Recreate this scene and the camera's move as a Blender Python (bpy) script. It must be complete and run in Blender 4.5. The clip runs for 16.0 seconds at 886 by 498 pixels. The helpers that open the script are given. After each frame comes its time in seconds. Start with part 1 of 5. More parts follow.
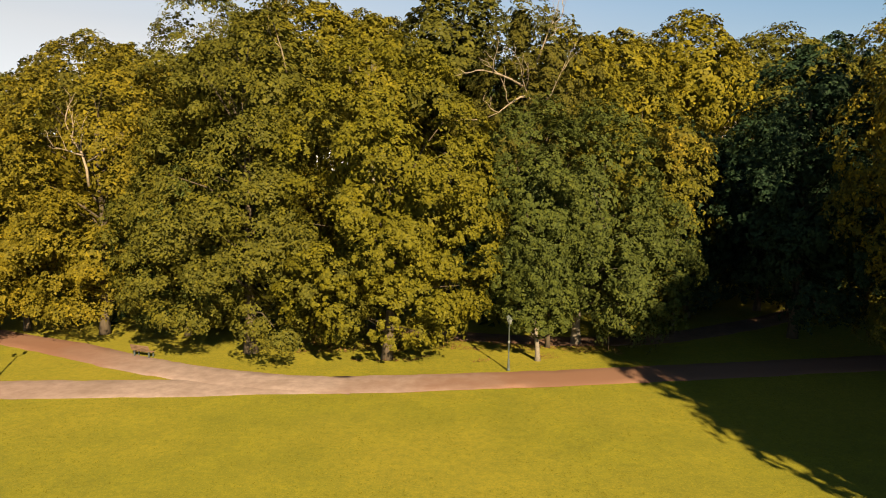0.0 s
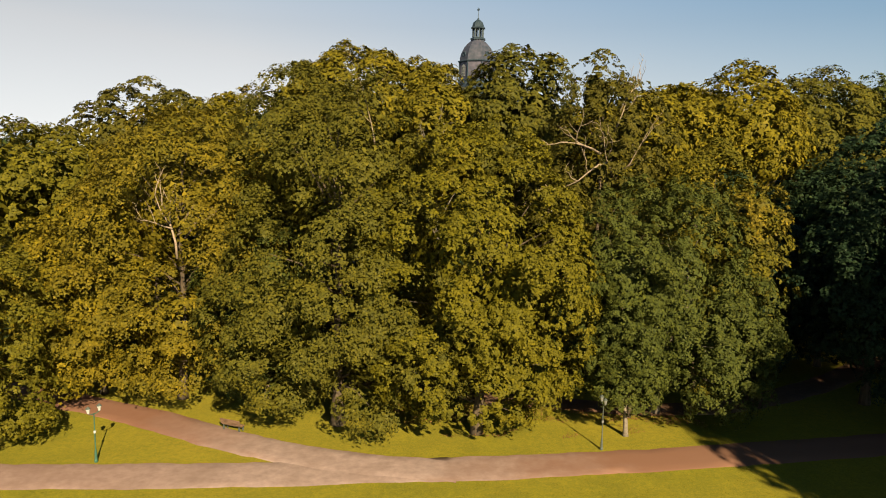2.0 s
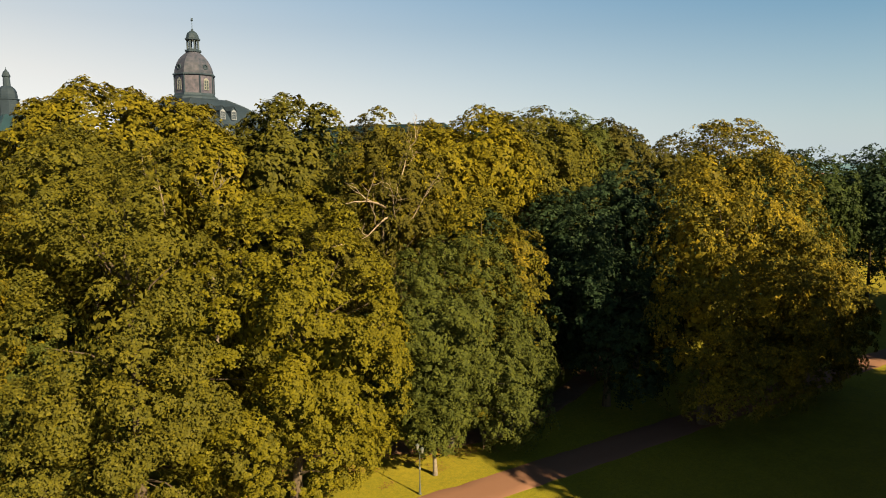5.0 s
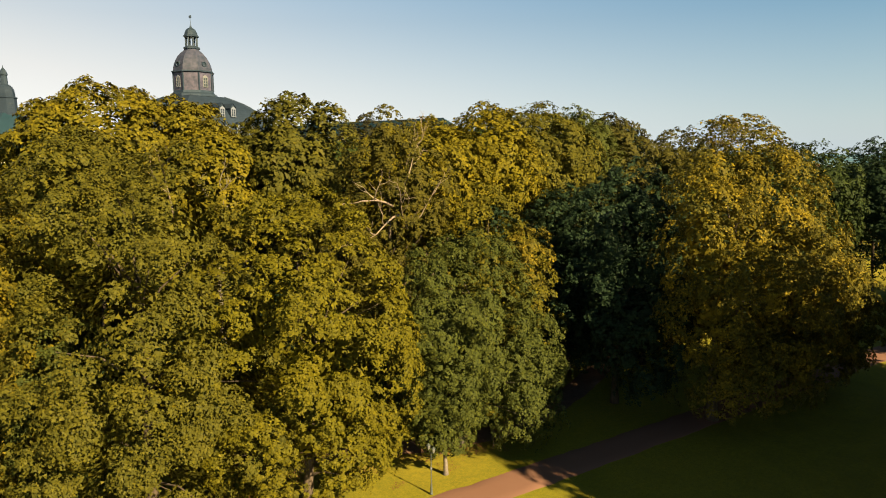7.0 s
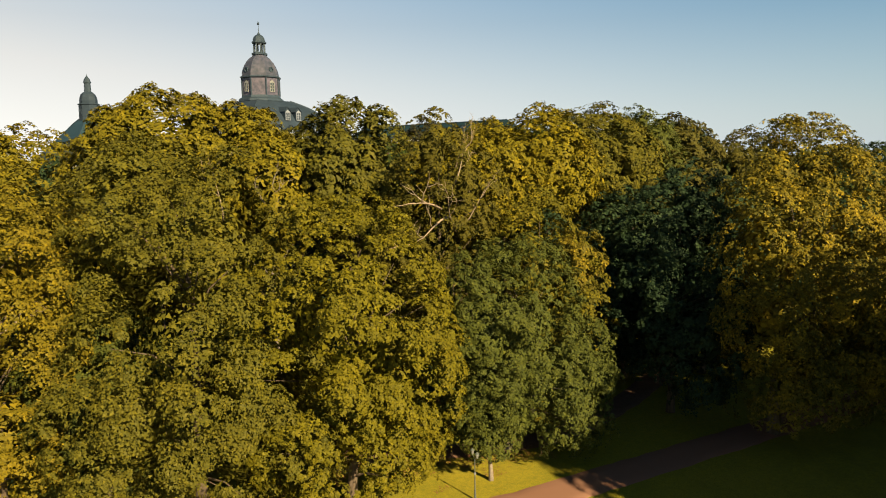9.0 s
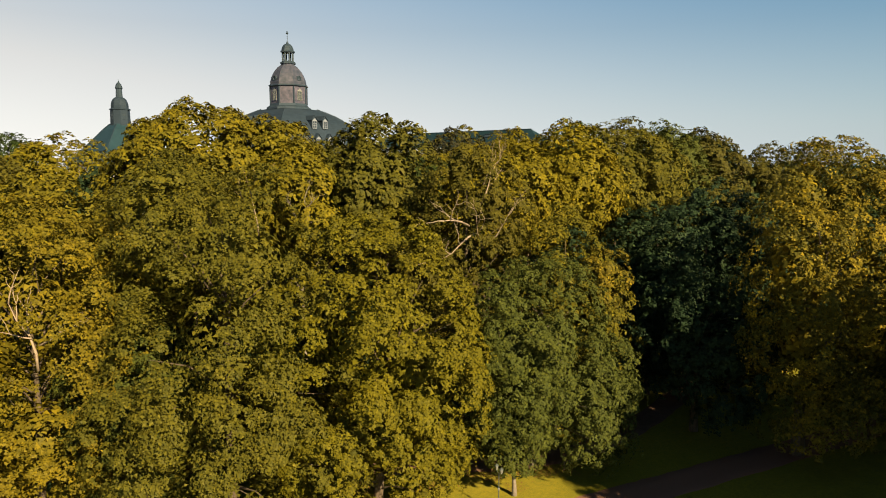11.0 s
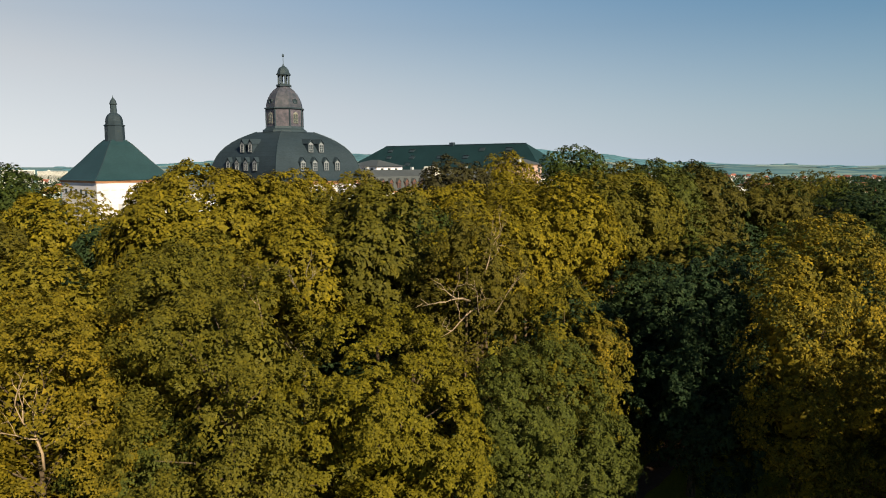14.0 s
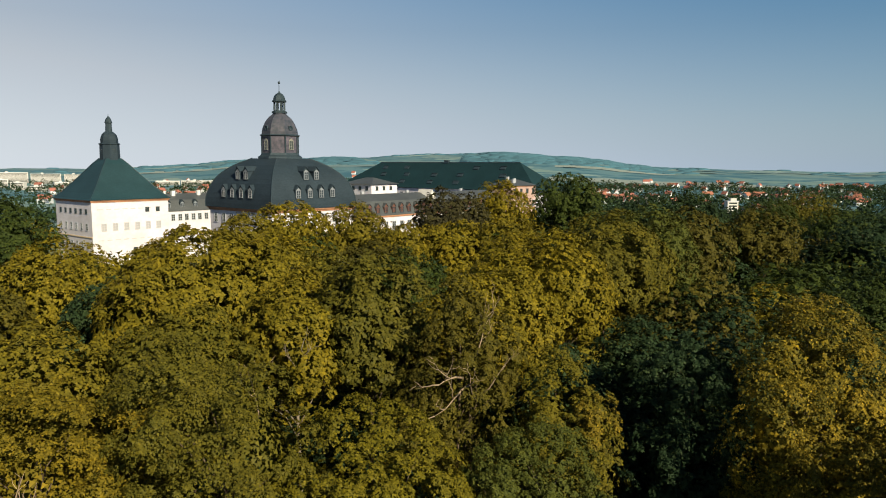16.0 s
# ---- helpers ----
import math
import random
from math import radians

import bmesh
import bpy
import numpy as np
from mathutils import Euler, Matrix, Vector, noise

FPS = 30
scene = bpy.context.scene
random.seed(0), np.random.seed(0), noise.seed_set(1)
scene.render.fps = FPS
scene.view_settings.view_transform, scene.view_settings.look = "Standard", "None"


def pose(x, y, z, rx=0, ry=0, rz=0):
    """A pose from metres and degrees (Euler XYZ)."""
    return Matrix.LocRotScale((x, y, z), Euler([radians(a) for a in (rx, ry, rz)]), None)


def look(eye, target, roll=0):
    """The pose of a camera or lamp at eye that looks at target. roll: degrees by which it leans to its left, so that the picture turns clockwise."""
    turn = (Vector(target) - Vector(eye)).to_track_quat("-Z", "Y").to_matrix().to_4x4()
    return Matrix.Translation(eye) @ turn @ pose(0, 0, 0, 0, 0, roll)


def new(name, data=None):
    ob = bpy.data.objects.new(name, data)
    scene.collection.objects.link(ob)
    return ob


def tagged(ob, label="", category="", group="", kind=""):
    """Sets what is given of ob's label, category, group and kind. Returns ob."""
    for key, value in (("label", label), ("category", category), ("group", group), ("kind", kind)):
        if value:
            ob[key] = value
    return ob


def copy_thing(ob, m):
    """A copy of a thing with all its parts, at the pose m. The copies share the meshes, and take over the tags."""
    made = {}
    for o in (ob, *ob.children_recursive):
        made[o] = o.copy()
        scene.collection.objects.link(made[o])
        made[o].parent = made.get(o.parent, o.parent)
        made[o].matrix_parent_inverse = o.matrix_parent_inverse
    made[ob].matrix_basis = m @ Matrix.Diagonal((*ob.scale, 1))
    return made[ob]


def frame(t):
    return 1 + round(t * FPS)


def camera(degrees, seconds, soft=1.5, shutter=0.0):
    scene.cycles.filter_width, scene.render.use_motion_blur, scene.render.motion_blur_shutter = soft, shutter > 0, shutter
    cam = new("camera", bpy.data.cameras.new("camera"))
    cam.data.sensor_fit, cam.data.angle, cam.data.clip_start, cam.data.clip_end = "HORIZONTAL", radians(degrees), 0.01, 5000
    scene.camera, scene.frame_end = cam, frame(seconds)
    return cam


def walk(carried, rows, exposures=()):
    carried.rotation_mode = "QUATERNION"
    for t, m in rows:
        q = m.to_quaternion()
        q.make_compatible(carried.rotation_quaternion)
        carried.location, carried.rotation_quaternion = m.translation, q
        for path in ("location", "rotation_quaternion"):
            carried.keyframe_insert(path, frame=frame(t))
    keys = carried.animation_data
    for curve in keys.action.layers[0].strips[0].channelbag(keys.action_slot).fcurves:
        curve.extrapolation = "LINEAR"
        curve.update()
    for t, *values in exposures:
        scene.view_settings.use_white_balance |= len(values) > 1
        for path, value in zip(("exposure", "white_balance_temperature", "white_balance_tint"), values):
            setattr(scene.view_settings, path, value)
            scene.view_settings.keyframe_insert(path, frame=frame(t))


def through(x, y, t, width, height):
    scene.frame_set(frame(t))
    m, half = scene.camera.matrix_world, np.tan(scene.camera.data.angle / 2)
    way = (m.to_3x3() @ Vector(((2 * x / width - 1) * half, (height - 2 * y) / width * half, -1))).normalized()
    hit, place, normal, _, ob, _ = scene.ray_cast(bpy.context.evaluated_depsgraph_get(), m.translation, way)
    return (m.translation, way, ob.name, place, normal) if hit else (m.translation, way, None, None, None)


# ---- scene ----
cam = camera(64.4, 16.0, 1.0)
# stops, kelvin and tint as the clip goes on
EXPOSURES = [(0, 1.72, 6600, 10), (2, 1.51, 6600, 10), (4, 1.62, 6950, 10), (7, 1.77, 7100, 10), (9, 1.70, 7100, 10), (11.5, 1.55, 6900, 10), (12.5, 1.46, 6700, 10), (16, 1.12, 6050, 8.5)]
PATH = [
    (0, (0.305, 0.212, 15.37), (0.293, 2.198, 15.135), 0.4),
    (0.5, (-1.294, 0.323, 16.358), (-1.308, 2.309, 16.124), 0.5),
    (1, (-3.524, 0.419, 18.074), (-3.527, 2.405, 17.836), 0.7),
    (1.5, (-5.676, 0.557, 19.877), (-5.671, 2.542, 19.639), 0.8),
    (2, (-7.559, 0.61, 21.629), (-7.549, 2.595, 21.384), 0.8),
    (2.5, (-9.227, 0.634, 22.95), (-9.175, 2.619, 22.708), 0.9),
    (3, (-10.656, 0.678, 24.11), (-10.457, 2.654, 23.871), 0.8),
    (3.5, (-11.984, 0.668, 25.21), (-11.563, 2.608, 24.97), 0.7),
    (4, (-13.237, 0.886, 25.933), (-12.606, 2.769, 25.702), 0.6),
    (6.5, (-16.48, 1.801, 27.291), (-15.631, 3.594, 27.035), -0.3),
    (7, (-15.953, 2.004, 27.184), (-15.147, 3.817, 26.926), -0.6),
    (7.5, (-15.448, 2.188, 27.187), (-14.672, 4.013, 26.927), -0.8),
    (8, (-14.851, 2.162, 27.18), (-14.113, 4.003, 26.922), -1.0),
    (8.5, (-14.421, 2.064, 27.251), (-13.728, 3.922, 26.994), -1.1),
    (9, (-14.219, 1.797, 27.225), (-13.588, 3.678, 26.974), -0.9),
    (11.5, (-15.347, 1.001, 29.005), (-14.771, 2.902, 28.771), -0.1),
    (12, (-15.431, 1.143, 29.876), (-14.852, 3.043, 29.64), -0.1),
    (12.5, (-15.511, 1.339, 31.188), (-14.929, 3.238, 30.951), -0.2),
    (13, (-15.583, 1.494, 32.607), (-14.997, 3.392, 32.367), -0.2),
    (13.5, (-15.656, 1.55, 34.091), (-15.066, 3.446, 33.852), -0.2),
    (14, (-15.69, 1.51, 35.905), (-15.097, 3.405, 35.665), -0.1),
    (14.5, (-15.992, 1.554, 37.589), (-15.388, 3.446, 37.354), -0.0),
    (15, (-15.925, 1.455, 39.506), (-15.318, 3.346, 39.271), 0.1),
    (15.5, (-15.821, 1.37, 41.52), (-15.213, 3.261, 41.285), 0.2),
    (16, (-15.765, 1.27, 43.494), (-15.156, 3.161, 43.261), 0.3),
]
walk(cam, [(t, look(eye, target, roll)) for t, eye, target, roll in PATH], EXPOSURES)

# ---- world, sun, exposure ----
SUN_HEADING, SUN_HEIGHT = 161.0, 29.0
world = bpy.data.worlds.new("sky")
scene.world = world
world.use_nodes = True
wn, wl = world.node_tree.nodes, world.node_tree.links
sky = wn.new("ShaderNodeTexSky")
sky.sky_type = "NISHITA"
sky.sun_disc = False
sky.sun_elevation, sky.sun_rotation = radians(SUN_HEIGHT), radians(SUN_HEADING)
sky.air_density, sky.dust_density, sky.ozone_density, sky.altitude = 1.0, 0.8, 1.5, 300
# haze: thick and pale low over the land, thicker towards the west, thinning upwards
way = wn.new("ShaderNodeTexCoord")


def world_math(op, a, b=0.0, c=0.0):
    k = wn.new("ShaderNodeMath")
    k.operation = op
    for sock, v in zip(k.inputs, (a, b, c)):
        if isinstance(v, (int, float)):
            sock.default_value = v
        else:
            wl.new(v, sock)
    return k.outputs[0]


cut = wn.new("ShaderNodeSeparateXYZ")
wl.new(way.outputs["Generated"], cut.inputs[0])
east = world_math("ADD", world_math("MULTIPLY", cut.outputs[0], 0.951), world_math("MULTIPLY", cut.outputs[1], -0.309))
thick = world_math("ADD", world_math("MULTIPLY", east, -0.50), world_math("MULTIPLY_ADD", cut.outputs[2], -3.1, 1.08))
thick = world_math("MINIMUM", world_math("MAXIMUM", thick, 0.06), 0.92)
west = world_math("MINIMUM", world_math("MAXIMUM", world_math("MULTIPLY_ADD", east, -0.9, 0.5), 0.0), 1.0)
haze = wn.new("ShaderNodeMix")
haze.data_type = "RGBA"
haze.inputs[6].default_value, haze.inputs[7].default_value = (0.200, 0.245, 0.290, 1), (0.390, 0.396, 0.404, 1)
wl.new(west, haze.inputs[0])
low = world_math("MINIMUM", world_math("MAXIMUM", world_math("MULTIPLY_ADD", cut.outputs[2], -5.5, 1.0), 0.0), 1.0)
pale = wn.new("ShaderNodeVectorMath")
pale.operation = "SCALE"
wl.new(haze.outputs[2], pale.inputs[0])
wl.new(world_math("MULTIPLY_ADD", low, 0.50, 1.0), pale.inputs["Scale"])
dim = wn.new("ShaderNodeVectorMath")
dim.operation = "SCALE"
# the clear sky deepens towards the zenith
high = world_math("MINIMUM", world_math("MAXIMUM", world_math("MULTIPLY_ADD", cut.outputs[2], 2.6, -0.65), 0.0), 1.0)
wl.new(world_math("MULTIPLY_ADD", high, -0.036, 0.062), dim.inputs["Scale"])
wl.new(sky.outputs[0], dim.inputs[0])
veil = wn.new("ShaderNodeMix")
veil.data_type = "RGBA"
wl.new(thick, veil.inputs[0])
clear = wn.new("ShaderNodeMix")
clear.data_type, clear.blend_type = "RGBA", "MULTIPLY"
clear.inputs[0].default_value = 1.0
blue = wn.new("ShaderNodeMix")
blue.data_type = "RGBA"
blue.inputs[6].default_value, blue.inputs[7].default_value = (0.87, 1.00, 1.05, 1), (0.51, 0.94, 1.07, 1)
wl.new(world_math("MINIMUM", world_math("MAXIMUM", world_math("ADD", world_math("MULTIPLY_ADD", cut.outputs[2], 5.0, -0.5), world_math("MULTIPLY", east, 0.5)), 0.0), 1.0), blue.inputs[0])
wl.new(blue.outputs[2], clear.inputs[7])
wl.new(dim.outputs[0], clear.inputs[6])
wl.new(clear.outputs[2], veil.inputs[6])
wl.new(pale.outputs[0], veil.inputs[7])
wl.new(veil.outputs[2], wn["Background"].inputs["Color"])
wn["Background"].inputs["Strength"].default_value = 0.57
sun = new("sun", bpy.data.lights.new("sun", "SUN"))
sun.data.energy, sun.data.angle, sun.data.color = 5.0, radians(0.6), (1.0, 0.77, 0.45)
h, e = radians(SUN_HEADING), radians(SUN_HEIGHT)
sun.matrix_world = look((300 * math.sin(h) * math.cos(e), 300 * math.cos(h) * math.cos(e), 300 * math.sin(e)), (0, 0, 0))


# ---- materials ----
def material(name, rough=0.8, metal=0.0, spec=0.3):
    m = bpy.data.materials.new(name)
    m.use_nodes = True
    b = m.node_tree.nodes["Principled BSDF"]
    b.inputs["Roughness"].default_value, b.inputs["Metallic"].default_value = rough, metal
    b.inputs["Specular IOR Level"].default_value = spec
    return m, m.node_tree.nodes, m.node_tree.links, b


def noise_of(n, l, scale, detail=4, rough=0.6, coord="Object", stretch=None):
    c = n.new("ShaderNodeTexCoord")
    t = n.new("ShaderNodeTexNoise")
    t.inputs["Scale"].default_value, t.inputs["Detail"].default_value, t.inputs["Roughness"].default_value = scale, detail, rough
    if stretch:
        mp = n.new("ShaderNodeMapping")
        mp.inputs["Scale"].default_value = stretch
        l.new(c.outputs[coord], mp.inputs[0])
        l.new(mp.outputs[0], t.inputs["Vector"])
    else:
        l.new(c.outputs[coord], t.inputs["Vector"])
    return t.outputs["Fac"]


def ramp(n, l, fac, *stops):
    r = n.new("ShaderNodeValToRGB")
    while len(r.color_ramp.elements) < len(stops):
        r.color_ramp.elements.new(0.5)
    for el, (p, c) in zip(r.color_ramp.elements, stops):
        el.position, el.color = p, (*c, 1)
    l.new(fac, r.inputs[0])
    return r.outputs[0]


def mix(n, l, fac, a, b, kind="MIX"):
    m = n.new("ShaderNodeMix")
    m.data_type, m.blend_type = "RGBA", kind
    for sock, v in ((m.inputs[0], fac), (m.inputs[6], a), (m.inputs[7], b)):
        if isinstance(v, (int, float)):
            sock.default_value = v
        elif isinstance(v, tuple):
            sock.default_value = (*v, 1)
        else:
            l.new(v, sock)
    return m.outputs[2]


def span(n, l, fac, a, b, lo=0.0, hi=1.0):
    m = n.new("ShaderNodeMapRange")
    l.new(fac, m.inputs[0])
    for i, v in enumerate((a, b, lo, hi)):
        m.inputs[i + 1].default_value = v
    return m.outputs[0]


def bump(n, l, b, fac, strength, distance):
    k = n.new("ShaderNodeBump")
    k.inputs["Strength"].default_value, k.inputs["Distance"].default_value = strength, distance
    l.new(fac, k.inputs["Height"])
    l.new(k.outputs[0], b.inputs["Normal"])


def leaves(name, deep, mid, gold, through=0.3, goldness=0.5, speck=0.62):
    """Foliage: one hue a tree, with deeper and more golden boughs and each leaf a little different."""
    m, n, l, b = material(name, 0.55, 0, 0.05)
    patch = noise_of(n, l, 0.30, 3)
    fine = noise_of(n, l, 1.6, 2)
    island = n.new("ShaderNodeNewGeometry").outputs["Random Per Island"]
    tree = n.new("ShaderNodeObjectInfo").outputs["Random"]
    c = mix(n, l, span(n, l, fine, 0.35, 0.70, 0.0, 0.35), mid, deep)
    c = mix(n, l, span(n, l, patch, 0.62 - 0.25 * goldness, 0.85 - 0.25 * goldness, 0.0, 0.55), c, gold)
    c = mix(n, l, span(n, l, island, 0.0, 0.75, 0.5 * speck, 0.0), c, tuple(v * 0.5 for v in deep))
    c = mix(n, l, span(n, l, island, 0.75, 1.0, 0.0, 0.35), c, tuple(v * 1.45 for v in gold))
    c = mix(n, l, span(n, l, tree, 0.0, 1.0, 0.0, 0.35), c, tuple(v * 0.8 for v in deep))
    l.new(c, b.inputs["Base Color"])
    t = n.new("ShaderNodeBsdfTranslucent")
    l.new(c, t.inputs["Color"])
    s = n.new("ShaderNodeMixShader")
    s.inputs[0].default_value = through
    l.new(b.outputs[0], s.inputs[1])
    l.new(t.outputs[0], s.inputs[2])
    l.new(s.outputs[0], n["Material Output"].inputs[0])
    return m


def simple(name, dark, light, scale, rough=0.8, metal=0.0, bumpy=0.3, depth=0.02, coord="Object", stretch=None, spec=0.3):
    m, n, l, b = material(name, rough, metal, spec)
    f = noise_of(n, l, scale, 6, 0.65, coord, stretch)
    g = noise_of(n, l, scale * 0.13, 3, 0.6, coord)
    c = mix(n, l, span(n, l, f, 0.3, 0.7), dark, light)
    c = mix(n, l, span(n, l, g, 0.35, 0.7, 0.0, 0.45), c, tuple(0.62 * v for v in dark))
    l.new(c, b.inputs["Base Color"])
    if bumpy:
        bump(n, l, b, f, bumpy, depth)
    return m


LEAF = {
    "maple": leaves("maple_leaves", (0.028, 0.036, 0.0144), (0.132, 0.108, 0.0072), (0.203, 0.148, 0.0072), 0.14, 0.6),
    "lime": leaves("lime_leaves", (0.029, 0.039, 0.0149), (0.137, 0.117, 0.0074), (0.194, 0.150, 0.0074), 0.14, 0.5),
    "hornbeam": leaves("hornbeam_leaves", (0.025, 0.036, 0.0159), (0.095, 0.088, 0.0079), (0.129, 0.109, 0.0074), 0.14, 0.45),
    "round": leaves("beech_leaves", (0.026, 0.036, 0.0138), (0.100, 0.092, 0.0069), (0.123, 0.104, 0.0069), 0.14, 0.42),
    "grey": leaves("birch_leaves", (0.017, 0.032, 0.0182), (0.064, 0.076, 0.0128), (0.084, 0.087, 0.0102), 0.14, 0.25),
    "green": leaves("elm_leaves", (0.008, 0.022, 0.0154), (0.034, 0.050, 0.0102), (0.062, 0.077, 0.0095), 0.14, 0.2),
    "dark": leaves("oak_leaves", (0.010, 0.024, 0.0160), (0.023, 0.042, 0.0190), (0.042, 0.056, 0.0180), 0.10, 0.2),
    "brown": leaves("ash_leaves", (0.028, 0.034, 0.0163), (0.073, 0.067, 0.0084), (0.093, 0.078, 0.0084), 0.14, 0.4),
    # autumn gold in strong patches, which also stand in for sunlit boughs
    "golden": leaves("plane_leaves", (0.018, 0.032, 0.0166), (0.110, 0.096, 0.0096), (0.380, 0.270, 0.0140), 0.15, 0.56),
    "purple": leaves("copper_beech_leaves", (0.015, 0.016, 0.0182), (0.039, 0.039, 0.0146), (0.066, 0.065, 0.0146), 0.12, 0.3),
}
BARK = simple("bark", (0.040, 0.031, 0.022), (0.11, 0.086, 0.062), 6, 0.9, 0, 0.6, 0.03, stretch=(1, 1, 0.2))
PALE_BARK = simple("pale_bark", (0.10, 0.088, 0.072), (0.21, 0.185, 0.155), 5, 0.8, 0, 0.4, 0.02)
DEAD_WOOD = simple("dead_wood", (0.16, 0.125, 0.09), (0.32, 0.26, 0.20), 4, 0.85, 0, 0.4, 0.02)


def ground_material():
    m, n, l, b = material("park_ground", 0.9, 0, 0.15)
    big, mid, fine, blade = noise_of(n, l, 0.05, 5), noise_of(n, l, 0.35, 5), noise_of(n, l, 2.2, 6, 0.8), noise_of(n, l, 8, 4, 0.85)
    c = mix(n, l, span(n, l, mid, 0.3, 0.7), (0.133, 0.128, 0.0111), (0.193, 0.175, 0.0129))
    c = mix(n, l, span(n, l, big, 0.42, 0.65, 0.0, 0.7), c, (0.236, 0.190, 0.0203))
    c = mix(n, l, span(n, l, fine, 0.38, 0.66, 0.0, 0.6), c, (0.082, 0.096, 0.0129))
    c = mix(n, l, span(n, l, blade, 0.52, 0.75, 0.0, 0.7), c, (0.280, 0.241, 0.0240))
    c = mix(n, l, span(n, l, blade, 0.46, 0.28, 0.0, 0.6), c, (0.061, 0.069, 0.0111))
    # fields, meadows and copses past the town, with blue distance haze painted in
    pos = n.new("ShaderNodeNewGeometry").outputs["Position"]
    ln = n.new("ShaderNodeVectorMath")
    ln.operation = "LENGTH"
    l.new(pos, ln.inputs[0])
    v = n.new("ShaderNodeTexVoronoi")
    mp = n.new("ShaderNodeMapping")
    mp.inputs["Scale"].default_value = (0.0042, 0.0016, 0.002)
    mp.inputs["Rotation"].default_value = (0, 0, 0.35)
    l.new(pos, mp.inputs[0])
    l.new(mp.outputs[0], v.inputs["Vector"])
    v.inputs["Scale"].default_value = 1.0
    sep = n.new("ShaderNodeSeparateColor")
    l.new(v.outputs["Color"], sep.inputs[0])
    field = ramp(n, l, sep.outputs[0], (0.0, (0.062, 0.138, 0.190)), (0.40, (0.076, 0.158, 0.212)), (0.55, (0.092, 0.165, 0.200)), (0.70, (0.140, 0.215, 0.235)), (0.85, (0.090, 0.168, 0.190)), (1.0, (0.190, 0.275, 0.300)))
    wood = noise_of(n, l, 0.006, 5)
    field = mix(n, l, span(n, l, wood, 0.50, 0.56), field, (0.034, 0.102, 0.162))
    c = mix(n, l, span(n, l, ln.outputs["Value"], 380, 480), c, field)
    l.new(c, b.inputs["Base Color"])
    bump(n, l, b, fine, 0.6, 0.05)
    return m


GROUND = ground_material()
# blue distance haze is painted into the hill forest's colour
HAZED_HILL_WOOD = simple("hill_woods", (0.034, 0.100, 0.156), (0.046, 0.122, 0.184), 0.02, 1.0, 0, 0.6, 6.0)


def way_material(name, west):
    m, n, l, b = material(name, 0.95, 0, 0.15)
    f, g = noise_of(n, l, 1.3, 6, 0.65), noise_of(n, l, 0.22, 4)
    c = mix(n, l, span(n, l, f, 0.3, 0.7), (0.195, 0.147, 0.140), (0.290, 0.226, 0.216))
    c = mix(n, l, span(n, l, g, 0.45, 0.72, 0.0, 0.6), c, (0.150, 0.106, 0.092))
    x = n.new("ShaderNodeSeparateXYZ")
    l.new(n.new("ShaderNodeNewGeometry").outputs["Position"], x.inputs[0])
    k = n.new("ShaderNodeMath")
    k.operation = "MULTIPLY_ADD"
    l.new(g, k.inputs[0])
    k.inputs[1].default_value = 14.0
    l.new(x.outputs[0], k.inputs[2])
    c = mix(n, l, span(n, l, k.outputs[0], -2.0, 13.0, 0.0, 0.95), c, (0.165, 0.088, 0.060))
    c = mix(n, l, span(n, l, k.outputs[0], -13.0, -24.0, 0.0, west), c, (0.160, 0.080, 0.052))
    l.new(c, b.inputs["Base Color"])
    bump(n, l, b, f, 0.4, 0.02)
    return m


WAY, GRAVEL = way_material("gravel_way", 0.25), way_material("gravel_fork", 0.9)
EARTH = simple("bare_earth", (0.09, 0.052, 0.034), (0.165, 0.098, 0.068), 1.1, 0.95, 0, 0.5, 0.03)
GRASS = leaves("grass_blades", (0.09, 0.090, 0.006), (0.125, 0.115, 0.007), (0.15, 0.13, 0.009), 0.3, 0.4, 0.25)
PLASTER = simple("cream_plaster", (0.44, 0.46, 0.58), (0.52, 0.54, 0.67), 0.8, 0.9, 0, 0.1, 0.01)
CORNICE = simple("ochre_red_cornice", (0.26, 0.135, 0.085), (0.34, 0.19, 0.12), 1.5, 0.85, 0, 0.1, 0.01)
STONE_BAND = simple("sandstone_trim", (0.48, 0.40, 0.30), (0.60, 0.52, 0.41), 2, 0.85, 0, 0.1, 0.01)
PAINT_GREY = simple("painted_grey_ornament", (0.32, 0.34, 0.42), (0.39, 0.41, 0.50), 2, 0.9, 0, 0, 0)
TEAL_SLATE = simple("teal_slate_roof", (0.008, 0.029, 0.042), (0.015, 0.041, 0.058), 1.2, 0.5, 0, 0.2, 0.03, stretch=(1, 1, 4), spec=0.25)
SLATE_GREEN = simple("green_slate_roof", (0.006, 0.022, 0.031), (0.011, 0.032, 0.044), 1.2, 0.6, 0, 0.25, 0.03, stretch=(1, 1, 4), spec=0.15)
SLATE = simple("grey_slate_roof", (0.034, 0.044, 0.056), (0.062, 0.074, 0.090), 1.0, 0.5, 0, 0.25, 0.03, stretch=(1, 1, 4), spec=0.5)
DRUM_SLATE = simple("weathered_slate", (0.014, 0.022, 0.044), (0.115, 0.102, 0.150), 0.9, 0.55, 0, 0.3, 0.03, spec=0.5)
CUPOLA_SLATE = simple("mottled_slate", (0.012, 0.024, 0.044), (0.070, 0.072, 0.108), 0.9, 0.55, 0, 0.3, 0.03, spec=0.35)
DOME_SLATE = simple("violet_grey_slate_roof", (0.013, 0.024, 0.038), (0.026, 0.042, 0.064), 1.2, 0.55, 0, 0.25, 0.03, stretch=(1, 1, 4), spec=0.14)
